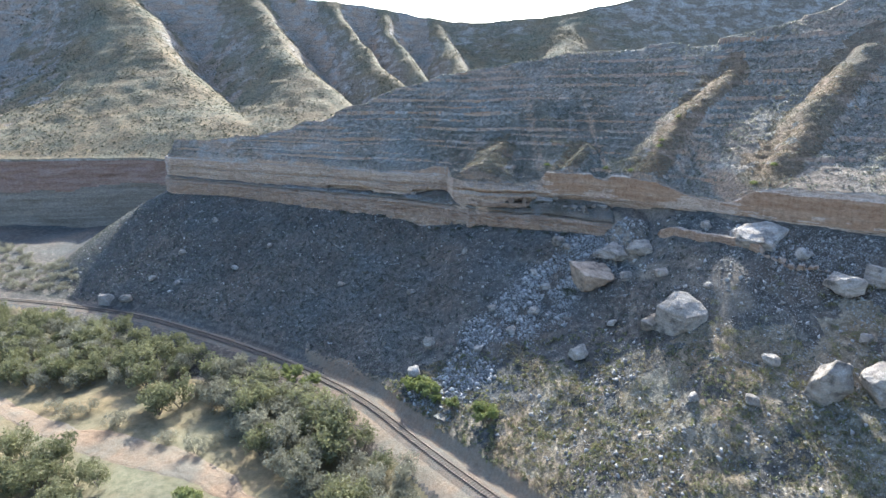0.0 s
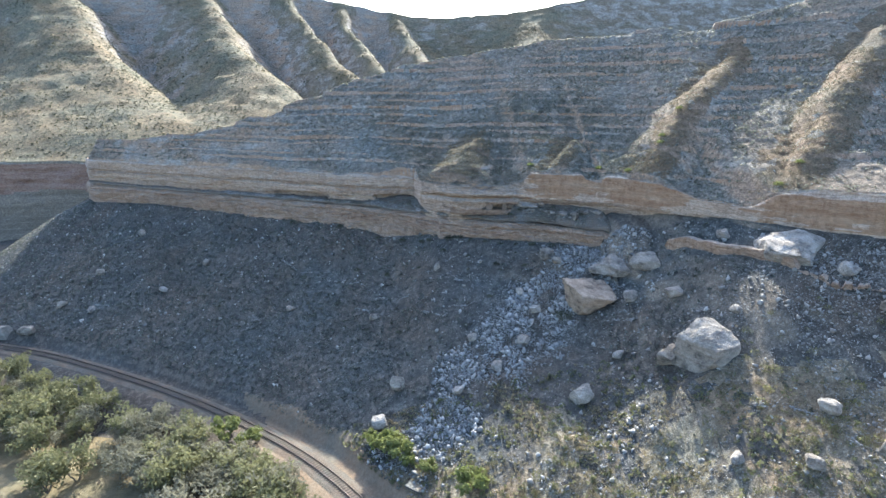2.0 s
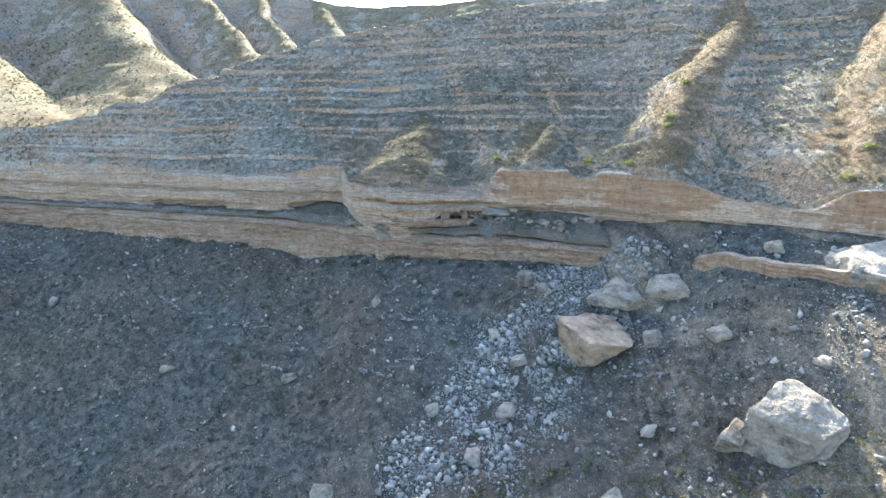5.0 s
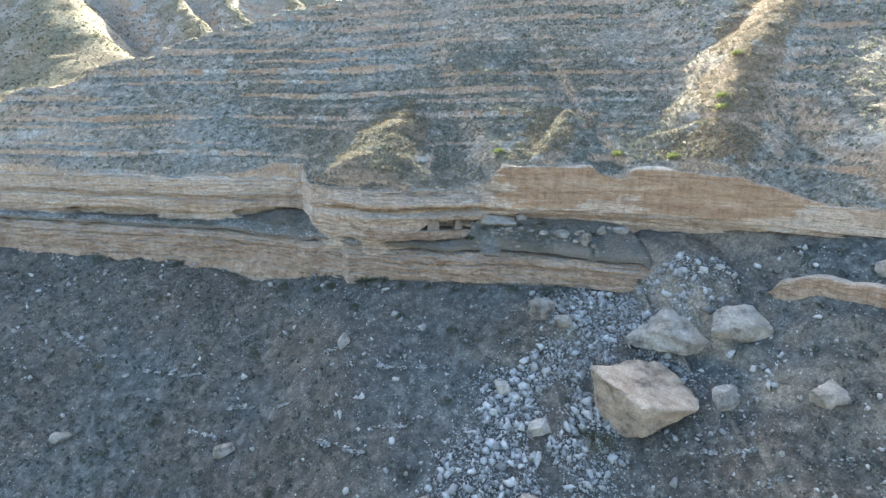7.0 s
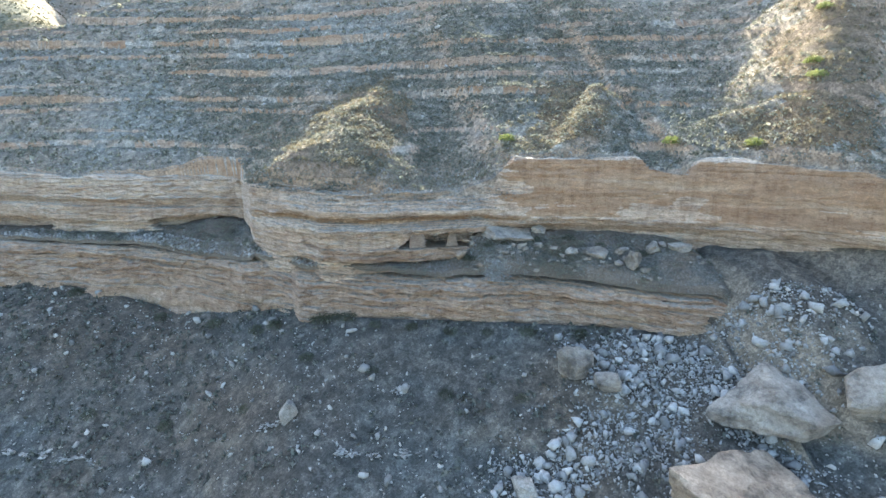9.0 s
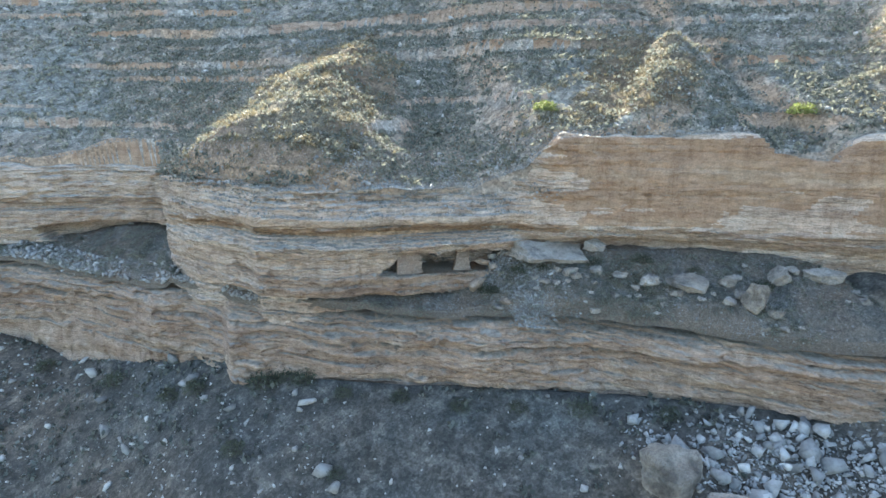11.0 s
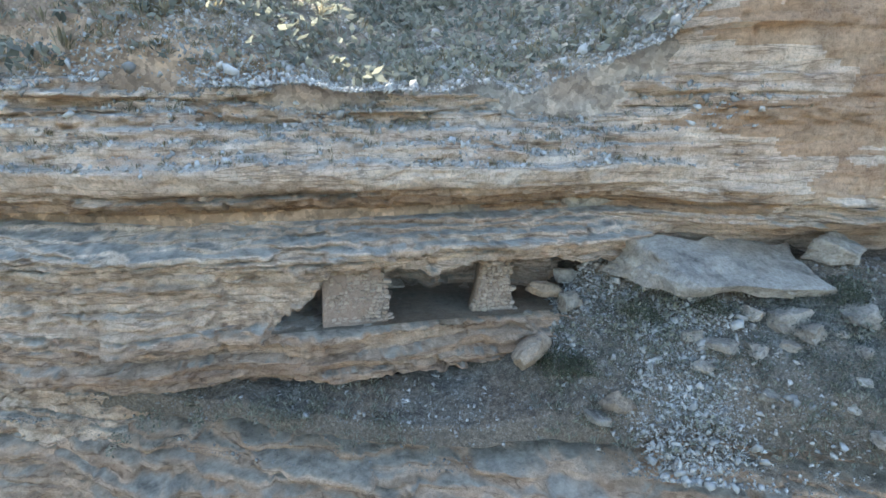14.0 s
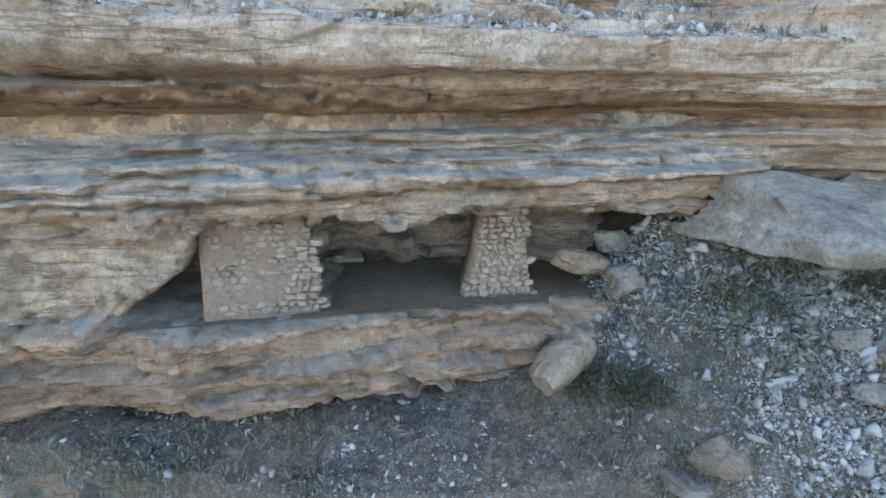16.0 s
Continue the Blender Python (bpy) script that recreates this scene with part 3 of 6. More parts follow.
def bed_relief(x, z, amount=1.0, w=None):
    """How far the beds stand back (positive) or forward at a place of the face."""
    w = z + bed_warp(x, z) if w is None else w
    k = np.clip(np.searchsorted(BEDS[0], w) - 1, 0, len(BEDS[1]) - 1)
    lo, hi = BEDS[0][k], BEDS[0][np.minimum(k + 1, len(BEDS[0]) - 1)]
    thick = hi - lo
    edge = np.minimum(w - lo, hi - w)
    open_bed = hash3(k.astype(np.int64), 77 + 0 * k.astype(np.int64), 9 + 0 * k.astype(np.int64)) < 0.45
    deep = np.where(open_bed & (w - lo < thick / 2), 0.6, np.where(w - lo < thick / 2, 0.10, 0.0))
    deep = np.where(w - lo < thick / 2, deep, 0.16)
    crack = deep * smooth(0.053, 0.034, edge) * smooth(-0.2, 0.35, vnoise(x / 2.4, np.where(w - lo < thick / 2, k, k + 1) * 1.7, 21) + 0.4 * vnoise(x / 0.5, k * 2.3, 5))
    out = BEDS[1][k] * (0.65 + 0.6 * vnoise(x / 5.0, k * 3.7)) + 0.14 * vnoise(x / 1.1, k * 5.3, 2)
    # joints part each bed into blocks
    cell = x / (2.0 * thick + 0.6) + k * 7.31 + 0.6 * vnoise(x / 1.3, k * 2.9, 4) + 0.5 * (w - lo) + 0.22 * vnoise(x / 0.25, z / 0.2, 6)
    c = np.floor(cell).astype(np.int64)
    step = (hash3(c, k.astype(np.int64), 5 + 0 * c) - 0.5) * 0.34
    joint = 0.12 * smooth(0.07, 0.0, np.minimum(cell - c, 1 - cell + c))
    chips = 0.05 * np.abs(fbm(x / 0.55, z / 0.26, 4, 4)) + 0.05 * fbm(x / 1.9, z / 1.4, 7, 3)
    chips = chips + 0.32 * (plates(x, z, 1.5, 0.30, 31) - 0.5) + 0.17 * (plates(x, z, 0.5, 0.16, 35) - 0.5) + 0.05 * (plates(x, z, 0.2, 0.1, 39) - 0.5)
    lamina = 0.015 * np.sin(w * 2 * math.pi / 0.17 + 2.5 * vnoise(x / 2.0, w / 0.6, 5)) * smooth(-0.2, 0.5, vnoise(x / 4, w / 0.8, 12))
    return amount * (out + step + 0.5 * joint + 0.8 * crack) + chips + lamina


# stand-back of the face above the shelf, at the ruin
NEAR = lut((33.0, 2.0), (34.6, 1.7), (34.85, 1.2), (35.0, 0.35), (35.6, 0.1), (36.2, 0.0), (36.36, 0.15), (36.5, 0.35), (37.5, 0.25), (37.7, 0.0), (38.1, -0.25), (38.42, -0.30), (38.48, -0.05), (38.62, 0.0), (38.66, 0.25), (38.78, 0.28), (38.83, 0.5), (38.95, 0.55),
           (39.0, 0.95), (39.22, 1.0), (39.26, 0.72), (39.5, 0.6), (39.58, 0.35), (39.72, 0.3), (39.8, -0.15), (40.22, -0.40), (40.30, -0.36), (40.38, -0.02), (40.72, 0.02), (40.80, 0.28), (41.06, 0.30), (41.14, 0.62), (41.46, 0.64), (41.54, 0.98), (41.86, 1.02), (41.95, 1.45), (42.3, 1.6), (43.2, 3.0), (56, 30))
LEFT = lut((33.0, 0.9), (34.0, 0.7), (34.6, 0.9), (36.0, 0.5), (36.4, 0.1), (38.2, 0.0), (38.4, 0.5), (38.9, 0.6), (39.0, 0.0), (41.8, 0.1), (42.2, 0.6), (56, 30))
RIGHT = lut((33.0, 2.0), (37.2, 1.9), (38.0, 1.6), (38.5, 0.9), (38.8, 0.15), (39.4, 0.0), (43.0, -0.1), (45.2, 0.1), (46.0, 0.8), (56, 4))


def holes(x, z):
    """Hollows worn under the beds, and the long alcove of the ruin."""
    out = 0
    for hx, hz, w, h, deep in ((-33, 35.2, 9, 1.0, 2.2), (-4.0, 36.2, 6.0, 1.0, 2.0)):
        r = ((x - hx) / w) ** 2 + (np.abs(z - hz) / h) ** 3
        out = np.maximum(out, deep * smooth(1.12, 0.85, r + 0.12 * vnoise(x / 0.4, z / 0.25, 6)))
    roof = np.interp(x, [17.6, 18.0, 18.4, 18.8, 19.3, 21.5, 24.3, 25.5, 26.6, 27.3], [36.35, 36.62, 36.95, 37.25, 37.84, 37.68, 37.84, 37.62, 37.5, 37.1]) + 0.16 * (plates(x, 0 * x, 0.42, 1.0, 8) - 0.5) + 0.07 * vnoise(x / 0.3, 2.2) + 0.05 * vnoise(x / 0.11, 5.2)
    floor = np.interp(x, [17.6, 18, 20, 24, 27.3], [36.42, 36.36, 36.32, 36.2, 36.15])
    inside = smooth(floor - 0.03, floor + 0.04, z) * smooth(roof + 0.05, roof - 0.05, z) * smooth(17.6, 17.9, x) * smooth(27.3, 26.8, x)
    deep = 3.2 + 0.7 * fbm(x / 1.5, z / 1.2, 3, 3) - 1.4 * smooth(19, 16.5, x) - 0.9 * smooth(24.6, 26.6, x)
    return np.maximum(out, deep * inside)


def upper_face(x, z, w=None):
    a, b = smooth(8, 4, x), smooth(26.0, 29.0, x)
    stepped = smooth(40.1, 40.45, z) * smooth(42.4, 42.0, z) * (0.30 * fbm(x / 4.0, 0.6, 6, 3) + 0.16 * (plates(x, z, 0.9, 0.4, 71) - 0.5))
    back = LEFT(z) * a + RIGHT(z) * b + NEAR(z + stepped) * (1 - a - b)
    zt = ZT(x)
    back = back - 0.35 * plates(x, z, 0.5, 0.16, 51) * smooth(39.24, 39.3, z) * smooth(39.62, 39.52, z) * (1 - b)
    y = YU(x) + back + bed_relief(x, z, 0.85 - 0.55 * smooth(28.5, 31, x) * smooth(39.2, 39.7, z), w) * (1 - 0.6 * smooth(39.66, 39.8, z) * smooth(41.3, 41.0, z) * smooth(9, 12, x)) * (1 - 0.55 * smooth(28.5, 31, x) * smooth(39.2, 39.7, z)) + holes(x, z) + 0.55 * fbm(x / 7, z / 9, 5, 3) + 0.10 * fbm(x / 2.2, z / 2.0, 15, 3)
    return np.where(z > zt, np.maximum(np.minimum(y, YU(x) + 1.2), YU(x) + 0.5) + np.clip(z - zt, 0, 3) * 0.9, y)


def upper_top(x, z):
    """Above the rim the sheet bends back and down under the hill."""
    zt = ZT(x)
    return np.where(z > zt, zt - 0.35 * (z - zt), z)


LOWER = lut((20, 0.4), (28, 0.1), (31.0, 0.0), (31.7, -0.1), (31.78, 0.35), (32.02, 0.40), (32.10, 0.0), (32.55, 0.05), (32.62, 0.45), (32.95, 0.50), (33.02, 0.95), (33.3, 1.0), (33.38, 1.5), (34.3, 1.7))


def lower_face(x, z, w=None):
    return YL(x) + 0.05 + LOWER(z + 0.35 * fbm(x / 8, 0.7, 4, 3) + 0.2 * (plates(x, z, 1.6, 0.6, 81) - 0.5)) + bed_relief(x, z, 1.0, w) + 0.5 * (plates(x, z, 2.6, 0.9, 61) - 0.5) + 0.9 * fbm(x / 6, z / 7, 9, 3) + 0.2 * fbm(x / 2.4, z / 1.5, 19, 3) + 4.0 * smooth(33.36, 33.52, z) - 0.12 * (31 - z) * 0.5


cx = columns(-180, 190, ((-180, 3), (-125, 1.1), (-60, 0.6), (-8, 0.22), (6, 0.09), (15, 0.06), (28.5, 0.06), (32, 0.10), (38, 0.16), (55, 0.28), (90, 0.8), (190, 3)))
cz = np.concatenate([bed_rows(32.4, 34.6, 0.14)[:-1], bed_rows(34.6, 42.3, 0.06)[:-1], bed_rows(42.3, 48.5, 0.13)])
CX, CW = np.meshgrid(cx, cz)
CZ = CW - bed_warp(CX, CW)
upper = tagged(grid("cliff_upper_band", CX, upper_face(CX, CZ, CW), upper_top(CX, CZ), [MAT_CLIFF, MAT_ORANGE, MAT_BROWN, MAT_LOWCLIFF], False), "cream and tan layered limestone cliff with undercut beds", "cliff", kind="structure")
mx, mz = CX[:-1, :-1] + 0.9 * vnoise(CX[:-1, :-1] / 0.7, CZ[:-1, :-1] / 0.5, 2) + 0.12 * vnoise(CX[:-1, :-1] / 0.1, CZ[:-1, :-1] / 0.1, 2), CZ[:-1, :-1]
rust = (mx + 2.2 * fbm(mx / 5, mz / 0.6, 8, 3) > 28.6 + 1.2 * (mz < 40.5)) & (mz > 39.5) & (mz < 45.2 + 0.2 * vnoise(mx, mz))
rust = rust & (fbm(mx / 2.6, mz / 0.7, 17, 3) + 0.25 + 0.9 * smooth(39.8, 42.4, mz) - 0.9 * smooth(38, 41, mx) * smooth(47, 45, mx) * smooth(42.6, 41.6, mz) - 1.6 * smooth(56, 58.5, mx) * smooth(67.5, 66, mx) > -0.25)
zone = np.where(rust, 1, 0)
zone = np.where((mz > 38.99 + 0.02 * vnoise(mx / 0.6, 0)) & (mz < 39.56 + 0.04 * vnoise(mx / 0.5, 4)) & (mx > 4) & (mx < 30), 2, zone)
zone = np.where((mx < 28) & (mz < 36.34 + 0.25 * vnoise(mx / 1.5, mz / 0.4, 5) * (mx < 17)) & (mz > 34.7) & (mx > 9 + 2 * vnoise(mx / 2, mz / 0.3, 3)), 3, zone)
upper.data.polygons.foreach_set("material_index", zone.astype(np.int32).ravel())
lz = np.concatenate([np.arange(20, 28.5, 0.5), bed_rows(28.5, 33.9, 0.075)])
lx = columns(-180, 52, ((-180, 2.5), (-125, 0.8), (-60, 0.4), (-6, 0.14), (45, 0.12), (52, 0.2)))
CX, CW = np.meshgrid(lx, lz)
CZ = CW - bed_warp(CX, CW)
tagged(grid("cliff_lower_band", CX, lower_face(CX, CZ, CW), CZ - 4.5 * smooth(44, 50.5, CX), MAT_LOWCLIFF, False), "lower tan sandstone cliff band with thin beds", "cliff", kind="structure")


def shelf_z(x, y):
    lo, hi = YL(x), YU(x)
    t = np.clip((y - lo - 0.3) / np.maximum(hi + 0.4 - lo, 1.5), 0, 1)
    rise = lut((-60, 0.6), (-14, 0.9), (-7, 1.8), (-2, 2.9), (2, 2.6), (4, 0.8), (8, 0.6), (15, 0.9), (22.5, 0.9), (24.5, 1.6), (25.6, 2.5), (26.8, 3.6), (29, 3.9), (40, 3.9), (48, 3.6), (60, 5))(x)
    z = 33.50 + 0.16 * fbm(x / 5, 0.2, 3, 2) + 0.4 * smooth(0.05, 0.3, t) + rise * t ** 0.75
    z = z - 5.0 * smooth(44, 50.5, x)
    return z + smooth(0.02, 0.2, t) * (0.16 * fbm(x / 1.5, y / 1.5, 2, 3) + 0.05 * vnoise(x / 0.3, y / 0.3))


sx = columns(-120, 51, ((-120, 1.5), (-60, 0.6), (0, 0.25), (10, 0.10), (35, 0.10), (51, 0.3)))
st = np.linspace(0, 1, 70)
SX = np.repeat(sx[None], 70, 0)
SY = (YL(sx) + 1.0)[None] + (YU(sx) + 2.4 - YL(sx))[None] * st[:, None]
SZ = shelf_z(SX, SY)
SZ[0] -= 0.5
tagged(grid("ledge_debris", SX, SY, SZ, MAT_SCREE), "shaded ledge covered with fine grey scree and soil", "scree", kind="structure")

# hill above the cliff
hx = columns(-260, 330, ((-260, 6), (-125, 1.2), (-60, 0.8), (-10, 0.4), (10, 0.4), (80, 0.5), (120, 1.2), (330, 8)))
ht = np.concatenate([np.linspace(0, 1.0, 190), np.linspace(1.02, 4.5, 40)])
HX = np.repeat(hx[None], len(ht), 0)
HY = np.maximum((YH(hx) + 0.9)[None] + (YR(hx) - YH(hx))[None] * ht[:, None], (YU(hx) + 0.9)[None] + 0.02 * ht[:, None])
HY[0] = YU(hx) + 0.9
HZ = hill_z(HX, HY)
HZ[0] -= 1.5
HZ = np.where(HY < (YU(hx) + 0.99)[None], HZ - 2.5, HZ)
hillside = tagged(grid("hillside", HX, HY, HZ, [MAT_HILL, MAT_RIB, MAT_LOWCLIFF, MAT_ORANGE]), "stepped desert hillside with rock ledges and dry scrub", "hill", kind="structure")

cover = rib_mask(HX, HY)[:-1, :-1] + 0.3 * fbm(HX / 3, HY / 3, 8, 3)[:-1, :-1]
# bare rock on the risers of the ledges
riser = np.diff(HZ, axis=0)[:, :-1] / np.maximum(np.diff(HY, axis=0)[:, :-1], 0.02) > 1.75
riser &= (HY - YH(HX) > 1.5)[:-1, :-1] & (cover < 0.6) & (HY < YR(HX))[:-1, :-1] & (fbm(HX / 5, HZ / 1.5, 3, 3)[:-1, :-1] > -0.22)
rock = np.where(fbm(HX / 30, HZ / 2.5, 7, 3)[:-1, :-1] > 0.08, 3, 2)
hillside.data.polygons.foreach_set("material_index", np.where(riser, rock, cover > 0.74).astype(np.int32).ravel())

# far hills
FAR_DEEP = 262.0
FAR_SPURS = [  # crest line from the nose up, half width on its left and on its right, height
    ([(-152, 330), (-172, 362), (-206, 412), (-258, 482), (-335, 570)], 70, 30, 1.0), ([(-62, 336), (-92, 388), (-128, 450), (-172, 530), (-200, 600)], 42, 24, 1.0),
    ([(-24, 400), (-52, 446), (-94, 520), (-122, 590)], 24, 16, 0.92), ([(0, 418), (-18, 446), (-46, 520), (-62, 575)], 20, 15, 0.88),
    ([(-390, 330), (-425, 430), (-480, 560)], 50, 40, 1.0), ([(24, 440), (4, 510), (-8, 590)], 20, 20, 0.8), ([(105, 420), (112, 510), (124, 590)], 44, 44, 0.8)]
FAR_TOP = lut((-570, 202), (-435, 191), (-378, 187), (-270, 175), (-212, 172), (-150, 163), (-76, 158), (-24, 149), (27, 142), (65, 144), (100, 149), (122, 154), (178, 163), (245, 178), (345, 200), (570, 215))


def far_front(x):
    return 286 + 0.10 * (x + 200) + 7 * vnoise(x / 60, 0.7)


def far_crest(x, y):
    """1 on the crest of a spur, 0 in the hollows."""
    u = np.clip((y - far_front(x)) / FAR_DEEP, 0, 1)
    wx, wy = x + 5 * vnoise(x / 40, y / 40, 3) + 1.5 * vnoise(x / 12, y / 12, 6), y + 5 * vnoise(x / 40, y / 40, 5)
    crest = 0 * x
    for line, wl, wr, h in FAR_SPURS:
        d, side = seg_dist(wx, wy, line)
        w = np.where(side > 0, wl, wr) * (1.95 - 1.4 * u)
        crest = np.maximum(crest, h * np.exp(-(d / w) ** 2.0))
    return crest


def far_z(x, y):
    top = FAR_TOP(x)
    t = (y - far_front(x)) / FAR_DEEP
    u = np.clip(t, 0, 1)
    crest = far_crest(x, y)
    low, high = 0.05 * u + 0.95 * u ** 3.0, 0.03 * smooth(0, 0.1, u) * (1 - u) + u ** 1.12
    z = 36 + (top - 36) * (low + (high - low) * crest) - 8 * smooth(1.0, 1.9, t)
    z = z + smooth(0, 0.2, t) * (1.5 * fbm(x / 60, y / 60, 1, 3) + 0.9 * fbm(x / 11, y / 11, 2, 4))
    return terraces(z, x, 1.6 * smooth(0.05, 0.2, t) * (1 - 0.8 * crest))


fx = columns(-620, 520, ((-620, 12), (-340, 2.5), (60, 2.0), (180, 4), (520, 12)))
ft = np.concatenate([np.linspace(-0.35, 0, 40)[:-1], np.linspace(0, 1.0, 170), np.linspace(1.02, 2.4, 25)])
FX = np.repeat(fx[None], len(ft), 0)
FY = far_front(FX) + FAR_DEEP * np.where(ft < 0, ft * 0.08, ft)[:, None]
FZ = np.where(ft[:, None] < 0, 36 + 120 * ft[:, None], far_z(FX, FY))
FY = FY + np.where(ft < 0, 1, 0)[:, None] * (0.9 * bed_relief(FX, FZ) * 2 + 1.5 * fbm(FX / 15, FZ / 12, 3, 3))
far = tagged(grid("far_hills", FX, FY, FZ, [MAT_FAR, MAT_RED, MAT_TALUS, MAT_HILL]), "distant desert hills with grassy spurs above a red cliff", "hill", kind="structure")
hollow = far_crest(FX, FY) + 0.25 * fbm(FX / 14, FY / 14, 4, 3) + 0.5 * smooth(0.35, 0.1, ft)[:, None] < 0.42
hollow &= FX < -12 + 8 * vnoise(FX / 20, FY / 20, 2)
idx = np.where(hollow, 3, 0)[:-1, :-1].astype(np.int32)
idx[:38] = 1
idx[:38][FZ[:38, :-1] < 20 + 3 * vnoise(FX[:38, :-1] / 12, 0.3)] = 2
far.data.polygons.foreach_set("material_index", idx.ravel())


# ---- rocks ----
def part(name, bm, mat, parent, label=""):
    me = bpy.data.meshes.new(name)
    bm.to_mesh(me)
    bm.free()
    me.materials.append(mat)
    ob = new(name, me)
    ob.parent = parent
    if label:
        ob["label"] = label
    return ob


def rock_bm(size, seed, cuts=9, rough=0.06, level=4, layers=0.0, planes=None):
    """An angular stone: the body that a few random planes enclose, then weathered."""
    r = np.random.default_rng(seed)
    bm = bmesh.new()
    bmesh.ops.create_icosphere(bm, subdivisions=level, radius=1.0)
    d = np.array([v.co[:] for v in bm.verts])
    n = r.normal(size=(cuts + 4, 3))
    n = np.concatenate([n, np.eye(3), -np.eye(3)])
    n += r.normal(size=n.shape) * 0.18
    n /= np.linalg.norm(n, axis=1, keepdims=True)
    o = r.uniform(0.62, 1.0, len(n))
    if planes:
        n = np.array([pl[:3] for pl in planes], float)
        n /= np.linalg.norm(n, axis=1, keepdims=True)
        o = np.array([pl[3] for pl in planes])
    reach = np.clip(d @ n.T, 0.02, None)
    k = 38.0
    rad = (np.sum((reach / o[None]) ** k, axis=1)) ** (-1 / k)
    co = d * rad[:, None]
    co = co * np.array(size) / (co.max(0) - co.min(0))
    s, q = max(size) / 2, seed * 3.7
    w = fbm(co[:, 0] / s * 1.7 + q, co[:, 1] / s * 1.7, co[:, 2] / s * 1.7, 5)
    w = w - 0.6 * np.abs(vnoise(co[:, 0] / s * 3.1, co[:, 1] / s * 3.1 + q, co[:, 2] / s * 3.1))
    ln = np.linalg.norm(co, axis=1, keepdims=True) + 1e-6
    co = co + co / ln * (w * rough * s)[:, None]
    if layers:
        bedz = np.floor(co[:, 2] * 4.5 / s + 0.6 * vnoise(co[:, 0] / s, co[:, 1] / s, q))
        co[:, :2] *= (1 + layers * 2 * (hash3(bedz.astype(np.int64), seed + 0 * bedz.astype(np.int64), 3 + 0 * bedz.astype(np.int64)) - 0.5))[:, None]
    if level >= 3:
        cell = np.floor(co / s * 2.6 + 0.5 * np.stack([vnoise(co[:, 0] / s * 2, co[:, 1] / s * 2, co[:, 2] / s * 2 + e) for e in (q, q + 9, q + 21)], -1)).astype(np.int64)
        co = co * (1 + rough * 0.8 * (hash3(cell[:, 0], cell[:, 1], cell[:, 2] + seed) - 0.5))[:, None]
    for v, c in zip(bm.verts, co):
        v.co = c
    return bm


def boulder(x, y, z, size, seed, label, turn=(0, 0, 0), cuts=9, rough=0.08, level=4, mat=None, layers=0.0, name="boulder", planes=None):
    bm = rock_bm(size, seed, cuts, rough, level, layers, planes)
    me = bpy.data.meshes.new(name)
    bm.to_mesh(me)
    bm.free()
    me.materials.append(mat or MAT_BOULDER)
    ob = new(name, me)
    ob.matrix_world = pose(x, y, z, *turn)
    return tagged(ob, label, "boulder", "boulders on the talus")


def rotations(n, r, tilt=1.0):
    q = r.normal(size=(n, 4)) * np.array([1, tilt, tilt, 1])
    q /= np.linalg.norm(q, axis=1, keepdims=True)
    w, x, y, z = q.T
    return np.stack([np.stack([1 - 2 * (y * y + z * z), 2 * (x * y - z * w), 2 * (x * z + y * w)], -1),
                     np.stack([2 * (x * y + z * w), 1 - 2 * (x * x + z * z), 2 * (y * z - x * w)], -1),
                     np.stack([2 * (x * z - y * w), 2 * (y * z + x * w), 1 - 2 * (x * x + y * y)], -1)], 1)


def strew(name, bases, P, S, mat, label, category, seed, tilt=1.0, smoothed=False):
    """Many small things of one kind joined: bases are (verts, faces), placed at P with sizes S."""
    r = np.random.default_rng(seed)
    R = rotations(len(P), r, tilt)
    which = r.integers(0, len(bases), len(P))
    V, F, n = [], [], 0
    for b, (bv, bf) in enumerate(bases):
        sel = np.nonzero(which == b)[0]
        v = np.einsum("nij,kj->nki", R[sel], bv) * (S[sel][:, None] if S.ndim == 2 else S[sel][:, None, None]) + P[sel][:, None]
        f = bf[None] + (np.arange(len(sel)) * len(bv))[:, None, None] + n
        V.append(v.reshape(-1, 3))
        F.append(f.reshape(-1, bf.shape[1]))
        n += len(sel) * len(bv)
    ob = mesh_object(name, np.concatenate(V), np.concatenate(F), mat, smoothed)
    return tagged(ob, label, category, kind="stuff")


def stone_bases(points, count, seed):
    """Small angular stones, each the hull of a few points."""
    out = []
    for k in range(count):
        r = np.random.default_rng(seed + k)
        d = r.normal(size=(points, 3))
        d /= np.linalg.norm(d, axis=1, keepdims=True)
        bm = bmesh.new()
        for c in d * r.uniform(0.42, 0.6, (points, 1)) * np.array([1.0, r.uniform(0.6, 0.9), r.uniform(0.45, 0.75)]):
            bm.verts.new(c)
        res = bmesh.ops.convex_hull(bm, input=bm.verts)
        bmesh.ops.delete(bm, geom=[v for v in bm.verts if not v.link_faces], context="VERTS")
        bmesh.ops.triangulate(bm, faces=bm.faces)
        bm.verts.ensure_lookup_table()
        bm.verts.index_update()
        out.append((np.array([v.co[:] for v in bm.verts]), np.array([[v.index for v in f.verts] for f in bm.faces])))
        bm.free()
    return out


